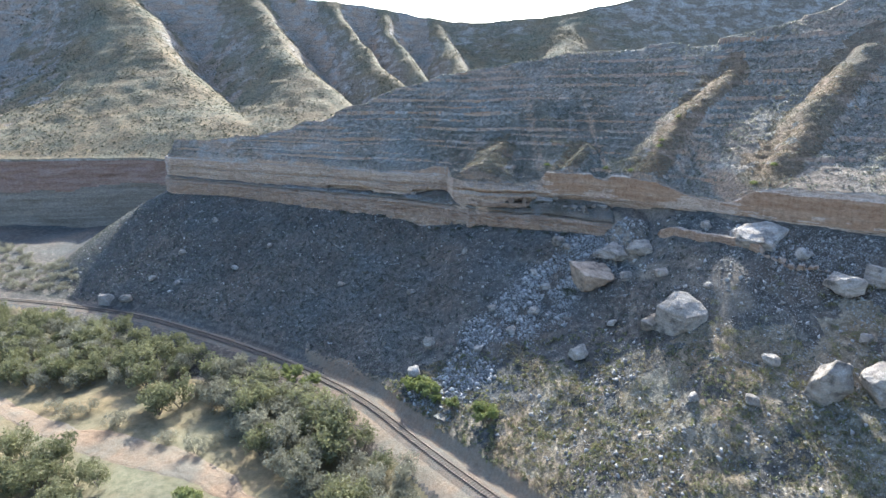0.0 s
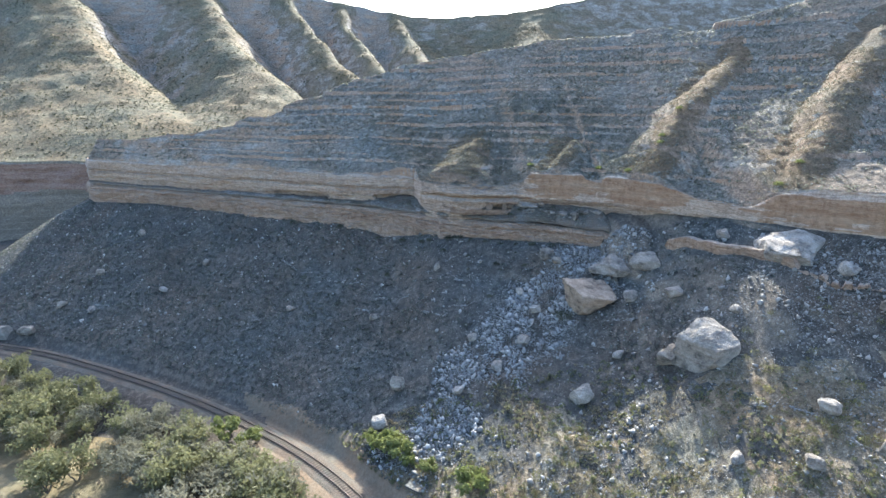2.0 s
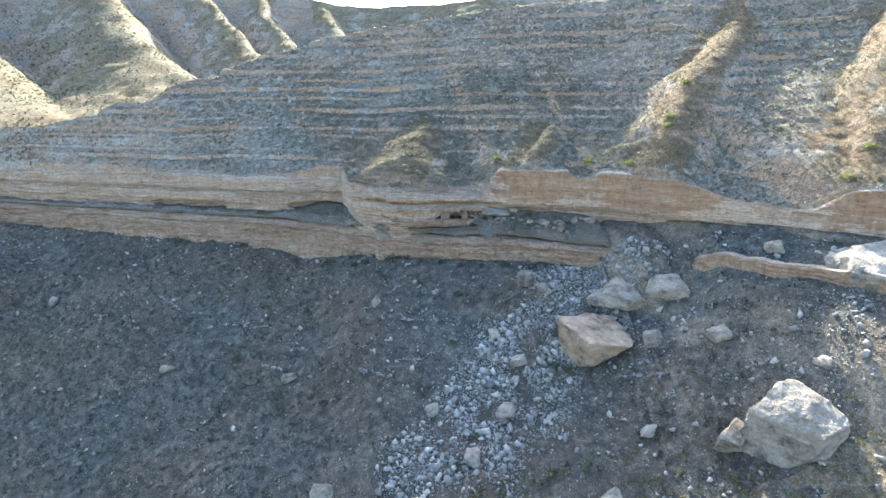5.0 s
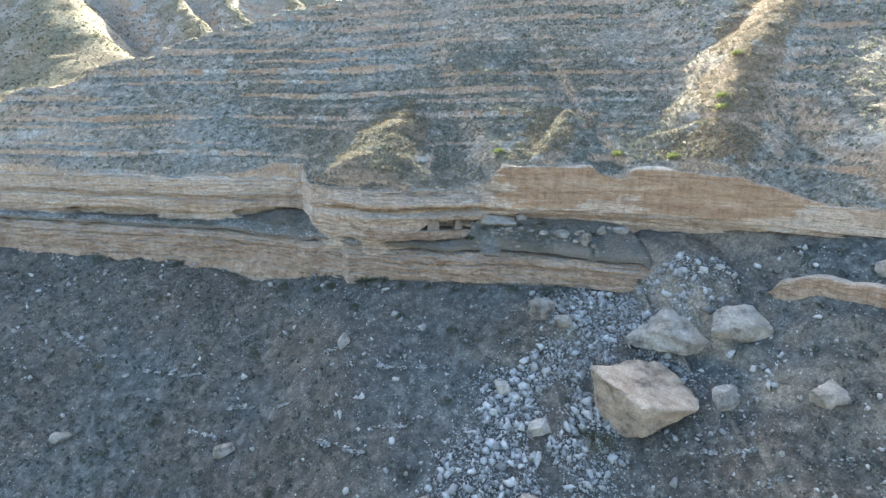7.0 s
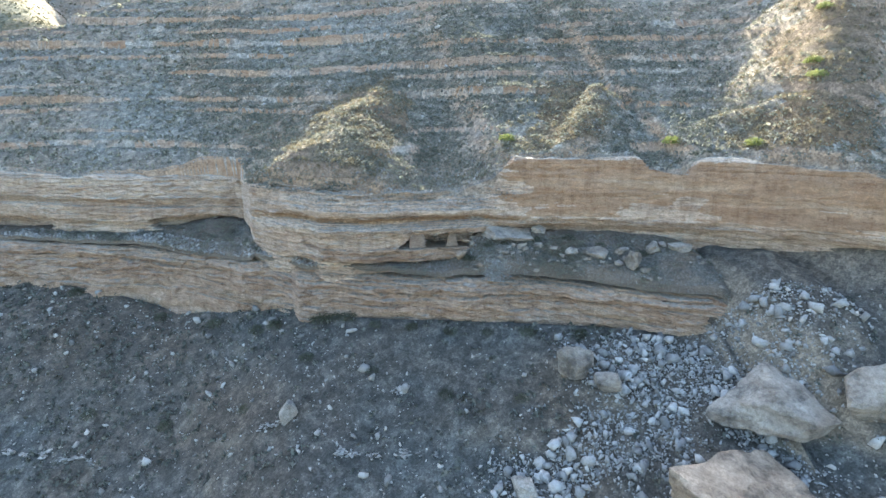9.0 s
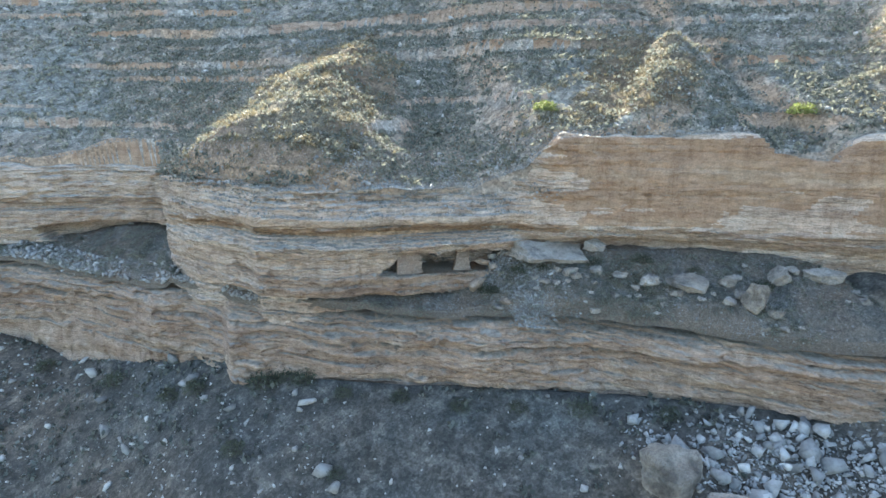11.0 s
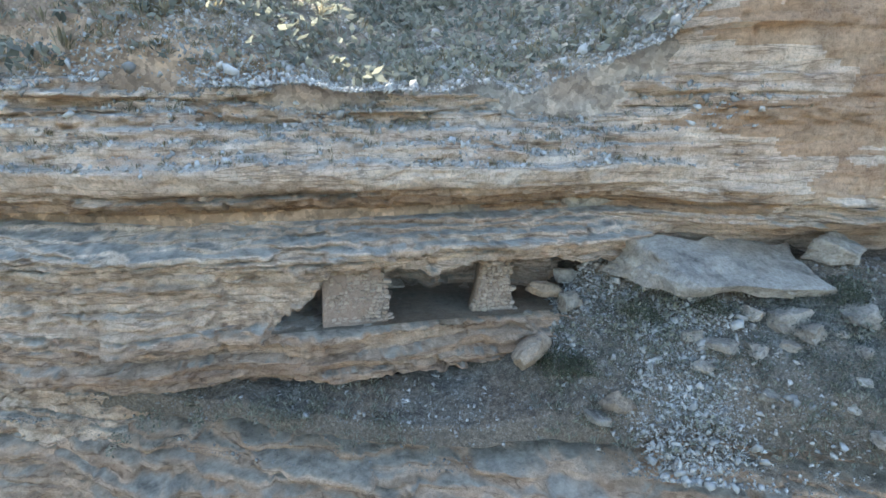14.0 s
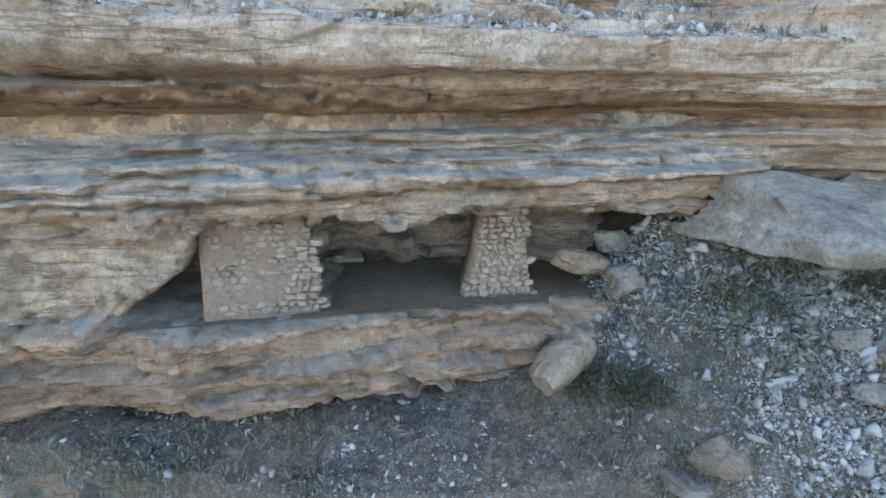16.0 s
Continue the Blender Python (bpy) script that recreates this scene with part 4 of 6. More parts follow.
def leaf_cloud(n, seed, spread, size, upright=0.0, dome=True):
    """n small leaf blades in a clump of unit radius."""
    r = np.random.default_rng(seed)
    if dome:
        d = r.normal(size=(n, 3))
        d /= np.linalg.norm(d, axis=1, keepdims=True)
        d[:, 2] = np.abs(d[:, 2]) * 0.8
        c = d * r.uniform(0.45, 1.0, (n, 1)) * np.array(spread)
    else:
        c = r.normal(size=(n, 3)) * np.array(spread)
    a = r.normal(size=(n, 3))
    a[:, 2] += upright
    a /= np.linalg.norm(a, axis=1, keepdims=True)
    b = np.cross(a, r.normal(size=(n, 3)))
    b /= np.linalg.norm(b, axis=1, keepdims=True)
    L = size[0] * r.uniform(0.6, 1.3, (n, 1))
    W = size[1] * r.uniform(0.6, 1.3, (n, 1))
    v = np.stack([c - a * L * 0.5, c + b * W * 0.5, c + a * L * 0.5, c - b * W * 0.5], 1)
    return v.reshape(-1, 3), np.arange(4 * n).reshape(n, 4)


def tussock(n, seed):
    """A tuft of grass blades that fan out from the root."""
    r = np.random.default_rng(seed)
    ang = r.uniform(0, 2 * math.pi, n)
    lean = r.uniform(0.1, 1.0, n)
    root = np.stack([np.cos(ang), np.sin(ang), 0 * ang], -1) * r.uniform(0, 0.35, n)[:, None]
    tip = root + np.stack([np.cos(ang) * lean, np.sin(ang) * lean, 1.1 - 0.55 * lean], -1) * r.uniform(0.6, 1.0, n)[:, None]
    side_way = np.stack([-np.sin(ang), np.cos(ang), 0 * ang], -1) * r.uniform(0.035, 0.075, n)[:, None]
    mid = (root + tip) / 2 + np.array([0, 0, 0.12])
    v = np.stack([root, mid + side_way, tip, mid - side_way], 1)
    return v.reshape(-1, 3), np.arange(4 * n).reshape(n, 4)


def sample(n, xlo, xhi, ylo, yhi, keep, seed):
    r = np.random.default_rng(seed)
    x, y = r.uniform(xlo, xhi, n), r.uniform(ylo, yhi, n)
    ok = r.random(n) < keep(x, y)
    return x[ok], y[ok], r


def sizes(r, n, lo, hi, power=2.2):
    u = r.random(n)
    return (lo ** -power + u * (hi ** -power - lo ** -power)) ** (-1 / power)


SMALL, MIDDLE, TINY = stone_bases(9, 16, 100), stone_bases(12, 14, 140), stone_bases(8, 12, 120)
CHUTE = [(40, 134.5), (35, 133.0), (29, 131), (20.9, 126), (11.7, 118), (4.5, 109), (0, 103)]


def up_slope(x, y):
    d, s = seg_dist(x, y, RAIL)
    return np.where((s > 0) & (d > 5) & (y < YL(x) + 0.2), 1.0, 0.0), d


# stones all over the talus, thicker in streaks
def keep_talus(x, y):
    on, d = up_slope(x, y)
    streak = smooth(-0.25, 0.55, fbm((x + 0.6 * y) / 16, (y - 0.6 * x) / 50, 3, 3) + 0.35 * vnoise(x / 5, y / 5, 9))
    corner = smooth(-60, -100, x) * smooth(70, 30, np.hypot(x + 110, y - 185))
    near_rail = smooth(5, 12, d)
    return on * near_rail * np.clip(0.24 + 0.70 * streak + 0.6 * corner + 0.25 * smooth(25, 45, x), 0, 1)


x, y, r = sample(105000, -150, 100, 55, 235, keep_talus, 21)
s = sizes(r, len(x), 0.17, 1.5, 2.45)
P = np.stack([x, y, ground_z(x, y) + 0.12 * s], -1)
strew("talus_stones", TINY, P[s < 0.62], s[s < 0.62], MAT_STONES, "small grey limestone stones strewn over the talus", "stones", 1)
strew("talus_rocks", MIDDLE, P[s >= 0.62], s[s >= 0.62], MAT_STONES, "larger grey angular rocks lying on the talus", "rocks", 2)


# the pale rockfall chute
def keep_chute(x, y):
    d, _ = seg_dist(x, y, CHUTE)
    w = 8.0 + 4.0 * smooth(18, 38, x) + 4.5 * fbm(x / 7, y / 7, 5, 3)
    return smooth(w * 1.2, w * 0.3, d) * np.clip(0.85 + 1.1 * fbm(x / 3.2, y / 3.2, 7, 3), 0.03, 1) * up_slope(x, y)[0]


x, y, r = sample(120000, -12, 58, 94, 146, keep_chute, 22)
s = sizes(r, len(x), 0.19, 1.7, 2.15)
P = np.stack([x, y, ground_z(x, y) + 0.15 * s], -1)
strew("rockfall_rubble", TINY, P[s < 0.9], s[s < 0.9], MAT_CHUTE, "pale blue-grey broken limestone in a rockfall chute", "rubble", 3)
strew("rockfall_blocks", MIDDLE, P[s >= 0.9], s[s >= 0.9], MAT_CHUTE, "larger pale limestone blocks in the rockfall chute", "rocks", 4)

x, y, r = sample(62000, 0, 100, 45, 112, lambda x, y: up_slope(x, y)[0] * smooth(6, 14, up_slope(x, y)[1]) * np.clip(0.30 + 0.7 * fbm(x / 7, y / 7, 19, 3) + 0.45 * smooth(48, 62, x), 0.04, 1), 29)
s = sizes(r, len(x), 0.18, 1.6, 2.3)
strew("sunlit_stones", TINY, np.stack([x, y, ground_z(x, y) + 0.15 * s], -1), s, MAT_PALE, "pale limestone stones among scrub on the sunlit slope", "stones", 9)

# scree on the ledge beside the ruin
r = np.random.default_rng(23)
x = np.concatenate([r.uniform(8, 50, 14000), r.uniform(15, 34, 15000), r.normal(27.0, 1.3, 16000)])
y = YL(x) + 0.15 + (YU(x) + 1.1 - YL(x)) * r.random(len(x))
ok = r.random(len(x)) < np.clip(0.55 + 0.7 * fbm(x / 1.8, y / 1.8, 3, 2), 0.08, 1)
x, y = x[ok], y[ok]
s = sizes(r, len(x), 0.035, 0.36, 2.3) * np.where(x < 24.6, 0.5, 1.0)
P = np.stack([x, y, shelf_z(x, y) + 0.10 * s], -1)
pale = np.abs(x - 26.8 + 0.5 * (y - 151)) < 1.5 + 0.8 * vnoise(x, y)
strew("ledge_scree", TINY, P[~pale], s[~pale], MAT_LEDGESTONE, "fine grey scree on the ledge beside the ruin", "scree", 5)
strew("ledge_rubble", SMALL, P[pale], s[pale] * 1.15, MAT_PALE, "pale blue-grey rubble streak on the scree ledge", "rubble", 6)
x, y, r = sample(9000, -110, 14, 150, 235, lambda x, y: np.where((y > YL(x) + 0.4) & (y < YU(x) + 1.5), 0.9, 0), 24)
s = sizes(r, len(x), 0.15, 0.8, 2.2)
strew("ledge_pebbles", TINY, np.stack([x, y, shelf_z(x, y) + 0.1 * s], -1), s, MAT_STONES, "grey stones along the narrow rock ledge", "stones", 7)

r = np.random.default_rng(40)
x = r.uniform(-45, 72, 15000)
y = YU(x) + 0.55 + 4.5 * r.random(15000) ** 1.6
ok = r.random(15000) < np.clip(0.55 + 0.7 * vnoise(x / 2, y / 2, 7), 0.1, 1)
x, y = x[ok], y[ok]
s = sizes(r, len(x), 0.07, 0.6, 2.4)
strew("rim_stones", SMALL, np.stack([x, y, hill_z(x, y) + 0.05 * s], -1), s, MAT_PALE, "pale broken stones along the cliff rim", "stones", 40)


r = np.random.default_rng(50)
x, z = r.uniform(4, 30.5, 36000), r.uniform(40.25, 42.4, 36000)
tread = upper_face(x, z + 0.03) - upper_face(x, z - 0.03)
ok = (tread > 0.07) & (r.random(36000) < np.clip(0.55 + 0.9 * vnoise(x / 1.6, z / 0.4, 3), 0.05, 1))
x, z = x[ok], z[ok]
s = sizes(r, len(x), 0.05, 0.34, 2.1)
P = np.stack([x, upper_face(x, z) + 0.02, z + 0.05 * s], -1)
strew("step_rubble", TINY, P, s, MAT_PALE, "bluish-white broken stones on the stepped cliff rim", "rubble", 50)
pick = r.random(len(x)) < 0.10
strew("step_grass", [tussock(9, 370 + k) for k in range(5)], P[pick], r.uniform(0.08, 0.22, int(pick.sum())), MAT_RIBGRASS, "dry grass tufts on the stepped cliff rim", "grass", 51, 0.15)

r = np.random.default_rng(46)
x = np.concatenate([r.uniform(2, 32, 9000), r.uniform(14, 29, 12000)])
y = YU(x) + 0.45 + 4.2 * r.random(len(x)) ** 1.5
ok = r.random(len(x)) < np.clip(0.5 + 0.9 * vnoise(x / 1.2, y / 1.2, 7), 0.05, 1)
x, y = x[ok], y[ok]
s = sizes(r, len(x), 0.05, 0.32, 2.2)
strew("rim_rubble", TINY, np.stack([x, y, hill_z(x, y) + 0.04 * s], -1), s, MAT_PALE, "bluish-white rock fragments along the rim above the ruin", "rubble", 46)
r = np.random.default_rng(47)
x = r.uniform(2, 32, 1500)
y = YU(x) + 0.9 + 2.6 * r.random(1500)
strew("rim_grass", [tussock(10, 350 + k) for k in range(6)], np.stack([x, y, hill_z(x, y) - 0.03], -1), r.uniform(0.10, 0.26, 1500), MAT_RIBGRASS, "dry straw grass tufts along the cliff rim", "grass", 47, 0.15)

r = np.random.default_rng(43)
x = r.uniform(-60, 43, 15000)
y = YL(x) + 0.95 + 2.0 * r.random(15000) ** 1.7
ok = r.random(15000) < np.clip(0.55 + 0.9 * vnoise(x / 2.4, 0.6, 7) + 0.3 * vnoise(x / 0.7, y / 0.7, 5), 0.04, 1)
x, y = x[ok], y[ok]
s = sizes(r, len(x), 0.12, 0.85, 2.0) * np.where(x > 12, 0.33, 1.0)
strew("lip_stones", SMALL, np.stack([x, y, shelf_z(x, y) + 0.1 * s], -1), s, MAT_PALE, "pale broken slabs along the lip of the lower band", "stones", 43)


def ledge_grass(x, y):
    return np.where((y > YL(x) + 0.6) & (y < YU(x) + 0.4), np.clip(0.3 + 0.9 * fbm(x / 2.5, y / 2.5, 41, 2), 0, 1), 0)


# stones on the hill
x, y, r = sample(110000, -125, 130, 95, 240, lambda x, y: np.where((y > YU(x) + 1.2) & (y < YR(x) + 3), np.clip(0.35 + 0.5 * fbm(x / 12, y / 12, 3, 2), 0.1, 1) * (1 - 0.65 * rib_mask(x, y)), 0), 25)
s = sizes(r, len(x), 0.15, 1.6, 2.6)
P = np.stack([x, y, hill_z(x, y) + 0.12 * s], -1)
strew("hill_stones", TINY, P, s, MAT_STONES, "grey stones scattered over the hillside", "stones", 8)

# scrub
SHRUBS = [leaf_cloud(6, 300 + k, (1, 1, 0.9), (0.95, 0.55), 0.6) for k in range(8)]
FULL_SHRUBS = [leaf_cloud(90, 330 + k, (1, 1, 0.95), (0.30, 0.11), 0.9) for k in range(4)]
TUFTS = [tussock(12, 340 + k) for k in range(8)]


def on_hill(x, y):
    return np.where((y > YU(x) + 1.0) & (y < YR(x) + 4), 1.0, 0.0)


near_hill = lambda x, y: smooth(-14, 4, x) * smooth(64, 50, x) * smooth(38, 26, y - YU(x))
x, y, r = sample(170000, -125, 130, 95, 240, lambda x, y: on_hill(x, y) * (1 - near_hill(x, y)) * (1 - 0.85 * rib_mask(x, y)) * np.clip(0.42 + 0.4 * fbm(x / 9, y / 9, 6, 2), 0.08, 1), 31)
s = r.uniform(0.22, 0.6, len(x))
strew("hillside_scrub", SHRUBS, np.stack([x, y, hill_z(x, y) - 0.05], -1), s, MAT_SHRUB, "low grey-green desert scrub on the shaded hillside", "shrubs", 31, 0.12)
x, y, r = sample(86000, -14, 64, 130, 205, lambda x, y: on_hill(x, y) * near_hill(x, y) * (1 - 0.4 * rib_mask(x, y)) * np.clip(0.75 + 0.6 * fbm(x / 4, y / 4, 6, 2), 0.05, 1), 32)
s = r.uniform(0.2, 0.52, len(x))
strew("cliff_top_scrub", [leaf_cloud(7, 360 + k, (1, 1, 0.9), (0.70, 0.42), 0.8) for k in range(5)], np.stack([x, y, hill_z(x, y) - 0.05], -1), s, MAT_RIMSCRUB, "dense grey-green scrub above the cliff edge", "shrubs", 32, 0.12)
x, y, r = sample(34000, -14, 105, 95, 205, lambda x, y: on_hill(x, y) * np.clip(1.1 * rib_mask(x, y) + 0.05, 0, 1), 33)
s = r.uniform(0.25, 0.52, len(x))
strew("rib_tussocks", TUFTS, np.stack([x, y, hill_z(x, y) - 0.03], -1), s, MAT_RIBGRASS, "straw-coloured grass tussocks on the sunlit ribs", "grass", 33, 0.15)
x, y, r = sample(30000, -8, 68, 135, 200, lambda x, y: on_hill(x, y) * np.clip(1.2 * rib_mask(x, y) - 0.15, 0, 1) * np.clip(0.6 + 0.6 * fbm(x / 3, y / 3, 8, 2), 0.1, 1), 45)
strew("straw_bushes", [leaf_cloud(20, 390 + k, (1, 1, 0.9), (0.30, 0.10), 0.8) for k in range(5)], np.stack([x, y, hill_z(x, y) - 0.05], -1), r.uniform(0.22, 0.46, len(x)), MAT_RIBGRASS, "straw-coloured dry bushes on the ribs above the cliff", "shrubs", 45, 0.12)
x, y, r = sample(7000, -125, 60, 150, 240, lambda x, y: on_hill(x, y) * np.where(y > YR(x) - 6, 0.8, 0.0), 34)
strew("ridge_tussocks", TUFTS, np.stack([x, y, hill_z(x, y) - 0.03], -1), r.uniform(0.3, 0.7, len(x)), MAT_GRASS, "dry grass tussocks along the ridge crest", "grass", 34, 0.15)
x, y, r = sample(105000, -150, 100, 50, 232, lambda x, y: up_slope(x, y)[0] * np.clip(0.38 + 0.6 * fbm(x / 8, y / 8, 12, 3) + 0.9 * smooth(75, 18, up_slope(x, y)[1]) * smooth(14, -14, x), 0.03, 1) * (1 - 0.6 * smooth(0, 15, x) * smooth(112, 100, y)) * (1 - 0.8 * keep_chute(x, y)), 35)
s = r.uniform(0.2, 0.62, len(x))
strew("talus_scrub", SHRUBS, np.stack([x, y, ground_z(x, y) - 0.05], -1), s, MAT_DARKSCRUB, "dark low scrub dotted over the talus", "shrubs", 35, 0.12)
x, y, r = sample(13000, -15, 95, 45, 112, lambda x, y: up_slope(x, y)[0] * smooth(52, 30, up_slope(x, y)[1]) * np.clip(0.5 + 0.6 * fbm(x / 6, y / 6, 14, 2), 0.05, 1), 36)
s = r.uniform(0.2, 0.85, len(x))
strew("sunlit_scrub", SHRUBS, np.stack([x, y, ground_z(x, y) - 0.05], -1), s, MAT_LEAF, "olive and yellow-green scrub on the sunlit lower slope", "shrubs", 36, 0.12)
x, y, r = sample(80000, -430, 130, 290, 560, lambda x, y: np.where(y > far_front(x) + 3, 1, 0) * np.clip(0.5 + 0.5 * fbm(x / 20, y / 20, 15, 2), 0.1, 1), 37)
strew("far_scrub", [leaf_cloud(2, 380 + k, (0.8, 0.8, 0.8), (1.1, 0.9), 0.6) for k in range(6)], np.stack([x, y, far_z(x, y) - 0.1], -1), r.uniform(0.5, 1.25, len(x)), MAT_FARSCRUB, "scrub dotted over the distant hills", "shrubs", 37, 0.12)


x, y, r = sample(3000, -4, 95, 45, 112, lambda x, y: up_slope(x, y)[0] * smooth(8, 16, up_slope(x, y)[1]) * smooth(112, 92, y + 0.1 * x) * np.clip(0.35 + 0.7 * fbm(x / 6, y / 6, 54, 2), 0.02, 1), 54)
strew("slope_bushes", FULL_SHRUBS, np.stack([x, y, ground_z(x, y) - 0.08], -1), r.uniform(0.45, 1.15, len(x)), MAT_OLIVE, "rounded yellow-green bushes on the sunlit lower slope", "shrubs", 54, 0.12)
x, y, r = sample(40000, 8, 48, 136, 158, ledge_grass, 38)
strew("ledge_grass", TUFTS, np.stack([x, y, shelf_z(x, y) - 0.02], -1), r.uniform(0.10, 0.26, len(x)), MAT_SHRUB, "sparse grey dry grass on the scree ledge", "grass", 38, 0.15)


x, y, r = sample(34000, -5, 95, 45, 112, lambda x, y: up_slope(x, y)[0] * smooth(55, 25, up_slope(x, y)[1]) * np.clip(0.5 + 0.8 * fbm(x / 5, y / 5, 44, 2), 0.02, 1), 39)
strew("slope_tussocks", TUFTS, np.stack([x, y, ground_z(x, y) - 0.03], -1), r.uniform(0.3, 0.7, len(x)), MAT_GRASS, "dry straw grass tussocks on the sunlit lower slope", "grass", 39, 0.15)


r = np.random.default_rng(48)
x = np.r_[r.uniform(26, 47, 1100), r.uniform(-24, 3, 800), r.uniform(9, 26, 90)]
y = YL(x) + 0.9 + (YU(x) - 0.9 - YL(x)) * r.random(len(x))
ok = r.random(len(x)) < np.clip(0.35 + 0.9 * vnoise(x / 3, y / 3, 4), 0, 1)
x, y = x[ok], y[ok]
strew("ledge_shrubs", FULL_SHRUBS, np.stack([x, y, shelf_z(x, y) - 0.05], -1), r.uniform(0.2, 0.55, len(x)), MAT_SHRUB, "low grey-green shrubs over the debris ledge", "shrubs", 48, 0.12)


r = np.random.default_rng(55)
x = np.r_[r.uniform(26, 48, 700), r.uniform(-45, 4, 1500)]
y = YL(x) + 1.6 + (YU(x) + 0.3 - 1.6 - YL(x)) * r.random(len(x))
ok = r.random(len(x)) < np.clip(0.5 + 0.9 * vnoise(x / 2.2, y / 2.2, 14), 0.05, 1)
x, y = x[ok], y[ok]
strew("shelf_scrub", [leaf_cloud(60, 410 + k, (1, 1, 0.9), (0.22, 0.09), 0.9) for k in range(5)], np.stack([x, y, shelf_z(x, y) - 0.04], -1), r.uniform(0.2, 0.5, len(x)), MAT_DARKSCRUB, "low dark scrub covering the shaded rock shelf", "shrubs", 55, 0.12)

# ---- single boulders ----
BLOCK = [(0.08, -0.38, 1, 0.60), (0.18, -1, -0.05, 0.74), (-1, -0.28, -0.12, 0.74), (1, -0.12, 0.08, 0.76), (-0.6, -0.6, -0.6, 0.86), (0, 1, 0.2, 0.85), (-0.2, -0.25, -1, 0.8), (0.75, -0.1, 0.7, 0.86)]
HUGE = [(0.0, -0.48, 1, 0.66), (0.12, -1, -0.15, 0.72), (-0.72, -0.2, 0.62, 0.70), (-1, -0.25, -0.10, 0.60), (1, -0.12, 0.05, 0.74), (-0.30, -0.7, -0.65, 0.76), (0, 1, 0.2, 0.85), (0, -0.2, -1, 0.85), (0.7, -0.7, 0.05, 0.90), (0.6, -0.1, 0.8, 0.86)]
WEDGE = [(0.14, -0.30, 1, 0.50), (-0.22, -1, -0.30, 0.62), (0.80, -0.55, 0.05, 0.92), (-0.95, -0.15, -0.20, 0.80), (0.42, -0.55, -0.80, 0.50), (-0.30, -0.6, -0.75, 0.74), (1, 0.1, 0.25, 0.95), (0, 1, 0.1, 0.9), (0, 0, -1, 0.95)]
SLAB = [(0.02, -0.35, 1, 0.55), (0.05, -1, -0.35, 0.80), (-0.9, -0.5, 0.1, 0.92), (1, -0.2, 0.1, 0.98), (-0.6, 0.3, 0.75, 0.85), (0.4, -0.3, 0.85, 0.66), (0, 1, 0, 0.9), (0, -0.3, -1, 0.6), (-0.4, -0.9, -0.2, 0.9)]


def lying(x, y, size, seed, label, sink=0.25, **more):
    z = float(ground_z(np.array(float(x)), np.array(float(y)))) + size[2] * (0.5 - sink)
    return boulder(x, y, z, size, seed, label, **more)


lying(48.9, 100.8, (8.9, 8.2, 9.8), 8, "huge pale limestone boulder with a sunlit pitted top", 0.38, turn=(0, 0, 10), level=5, layers=0.012, rough=0.05, planes=HUGE)
lying(44.2, 104.6, (4.8, 2.6, 3.8), 12, "pale slab leaning against the huge boulder", 0.08, turn=(6, -20, 25), rough=0.05, planes=BLOCK)
lying(37.4, 124.6, (10.8, 8.0, 8.2), 20, "huge tan block with undercut wedge shape among rubble", 0.27, turn=(0, 0, 8), level=5, layers=0.02, rough=0.06, planes=WEDGE, mat=MAT_TANROCK)
lying(66.8, 110.5, (12.5, 8.5, 5.6), 23, "broad white limestone block with dark lichen below the cliff", 0.30, turn=(8, 4, -38), level=5, planes=SLAB)
lying(43.7, 129.9, (9.0, 6.5, 4.8), 29, "flat pale grey boulder at the head of the rockfall", 0.36, turn=(6, 6, 10), level=5, planes=SLAB)
lying(48.6, 126.4, (6.0, 4.6, 4.2), 31, "rounded pale boulder with a tan flank", 0.34, turn=(12, 0, -20), cuts=7)
lying(31.2, 140.2, (3.2, 2.6, 2.6), 37, "pale block below the lower cliff band", 0.2, cuts=8)
lying(29.0, 104.6, (3.8, 3.0, 3.6), 41, "split white boulder on the lower talus", 0.15, turn=(0, 0, 20), cuts=8)
lying(-6.6, 110.4, (3.0, 2.4, 2.2), 43, "small sunlit white boulder beside green bushes", 0.1, cuts=8)
lying(73.8, 93.2, (6.2, 4.8, 4.6), 47, "angular white boulder on the shaded slope", 0.2, turn=(10, 8, -20), cuts=8)
lying(80.2, 92.5, (5.0, 4.4, 3.8), 53, "pale boulder beside a larger white one", 0.2, cuts=8)
lying(62.4, 78.0, (5.8, 5.4, 8.6), 59, "tall pale boulder with grass on its crown", 0.2, turn=(6, 0, 15), cuts=9, level=5)
lying(69.6, 75.0, (7.4, 6.4, 7.0), 61, "large bluish-white boulder on the sunlit slope", 0.2, turn=(8, 0, -10), cuts=9)
lying(49.6, 116.0, (3.8, 2.6, 2.0), 67, "pale flat boulder on bare soil", 0.2, cuts=7)
lying(43.6, 121.8, (3.0, 2.2, 2.4), 71, "pale upright boulder beside the wedge block", 0.2, cuts=7)
lying(-9.0, 141.0, (2.6, 1.8, 1.6), 73, "grey boulder on the shaded talus", 0.2, cuts=7)
lying(6.2, 146.0, (1.6, 1.2, 2.2), 79, "upright pale stone on the talus", 0.15, cuts=7)
lying(-110.5, 164.8, (4.0, 3.0, 4.0), 83, "pale boulder standing beside the railway", 0.1, cuts=8)
lying(-103.0, 163.6, (4.6, 3.2, 2.8), 89, "pale rounded boulder beside the railway", 0.1, cuts=8)
lying(-3.2, 117.5, (3.0, 2.2, 3.0), 97, "upright pale rock at the foot of the rockfall", 0.1, cuts=8)
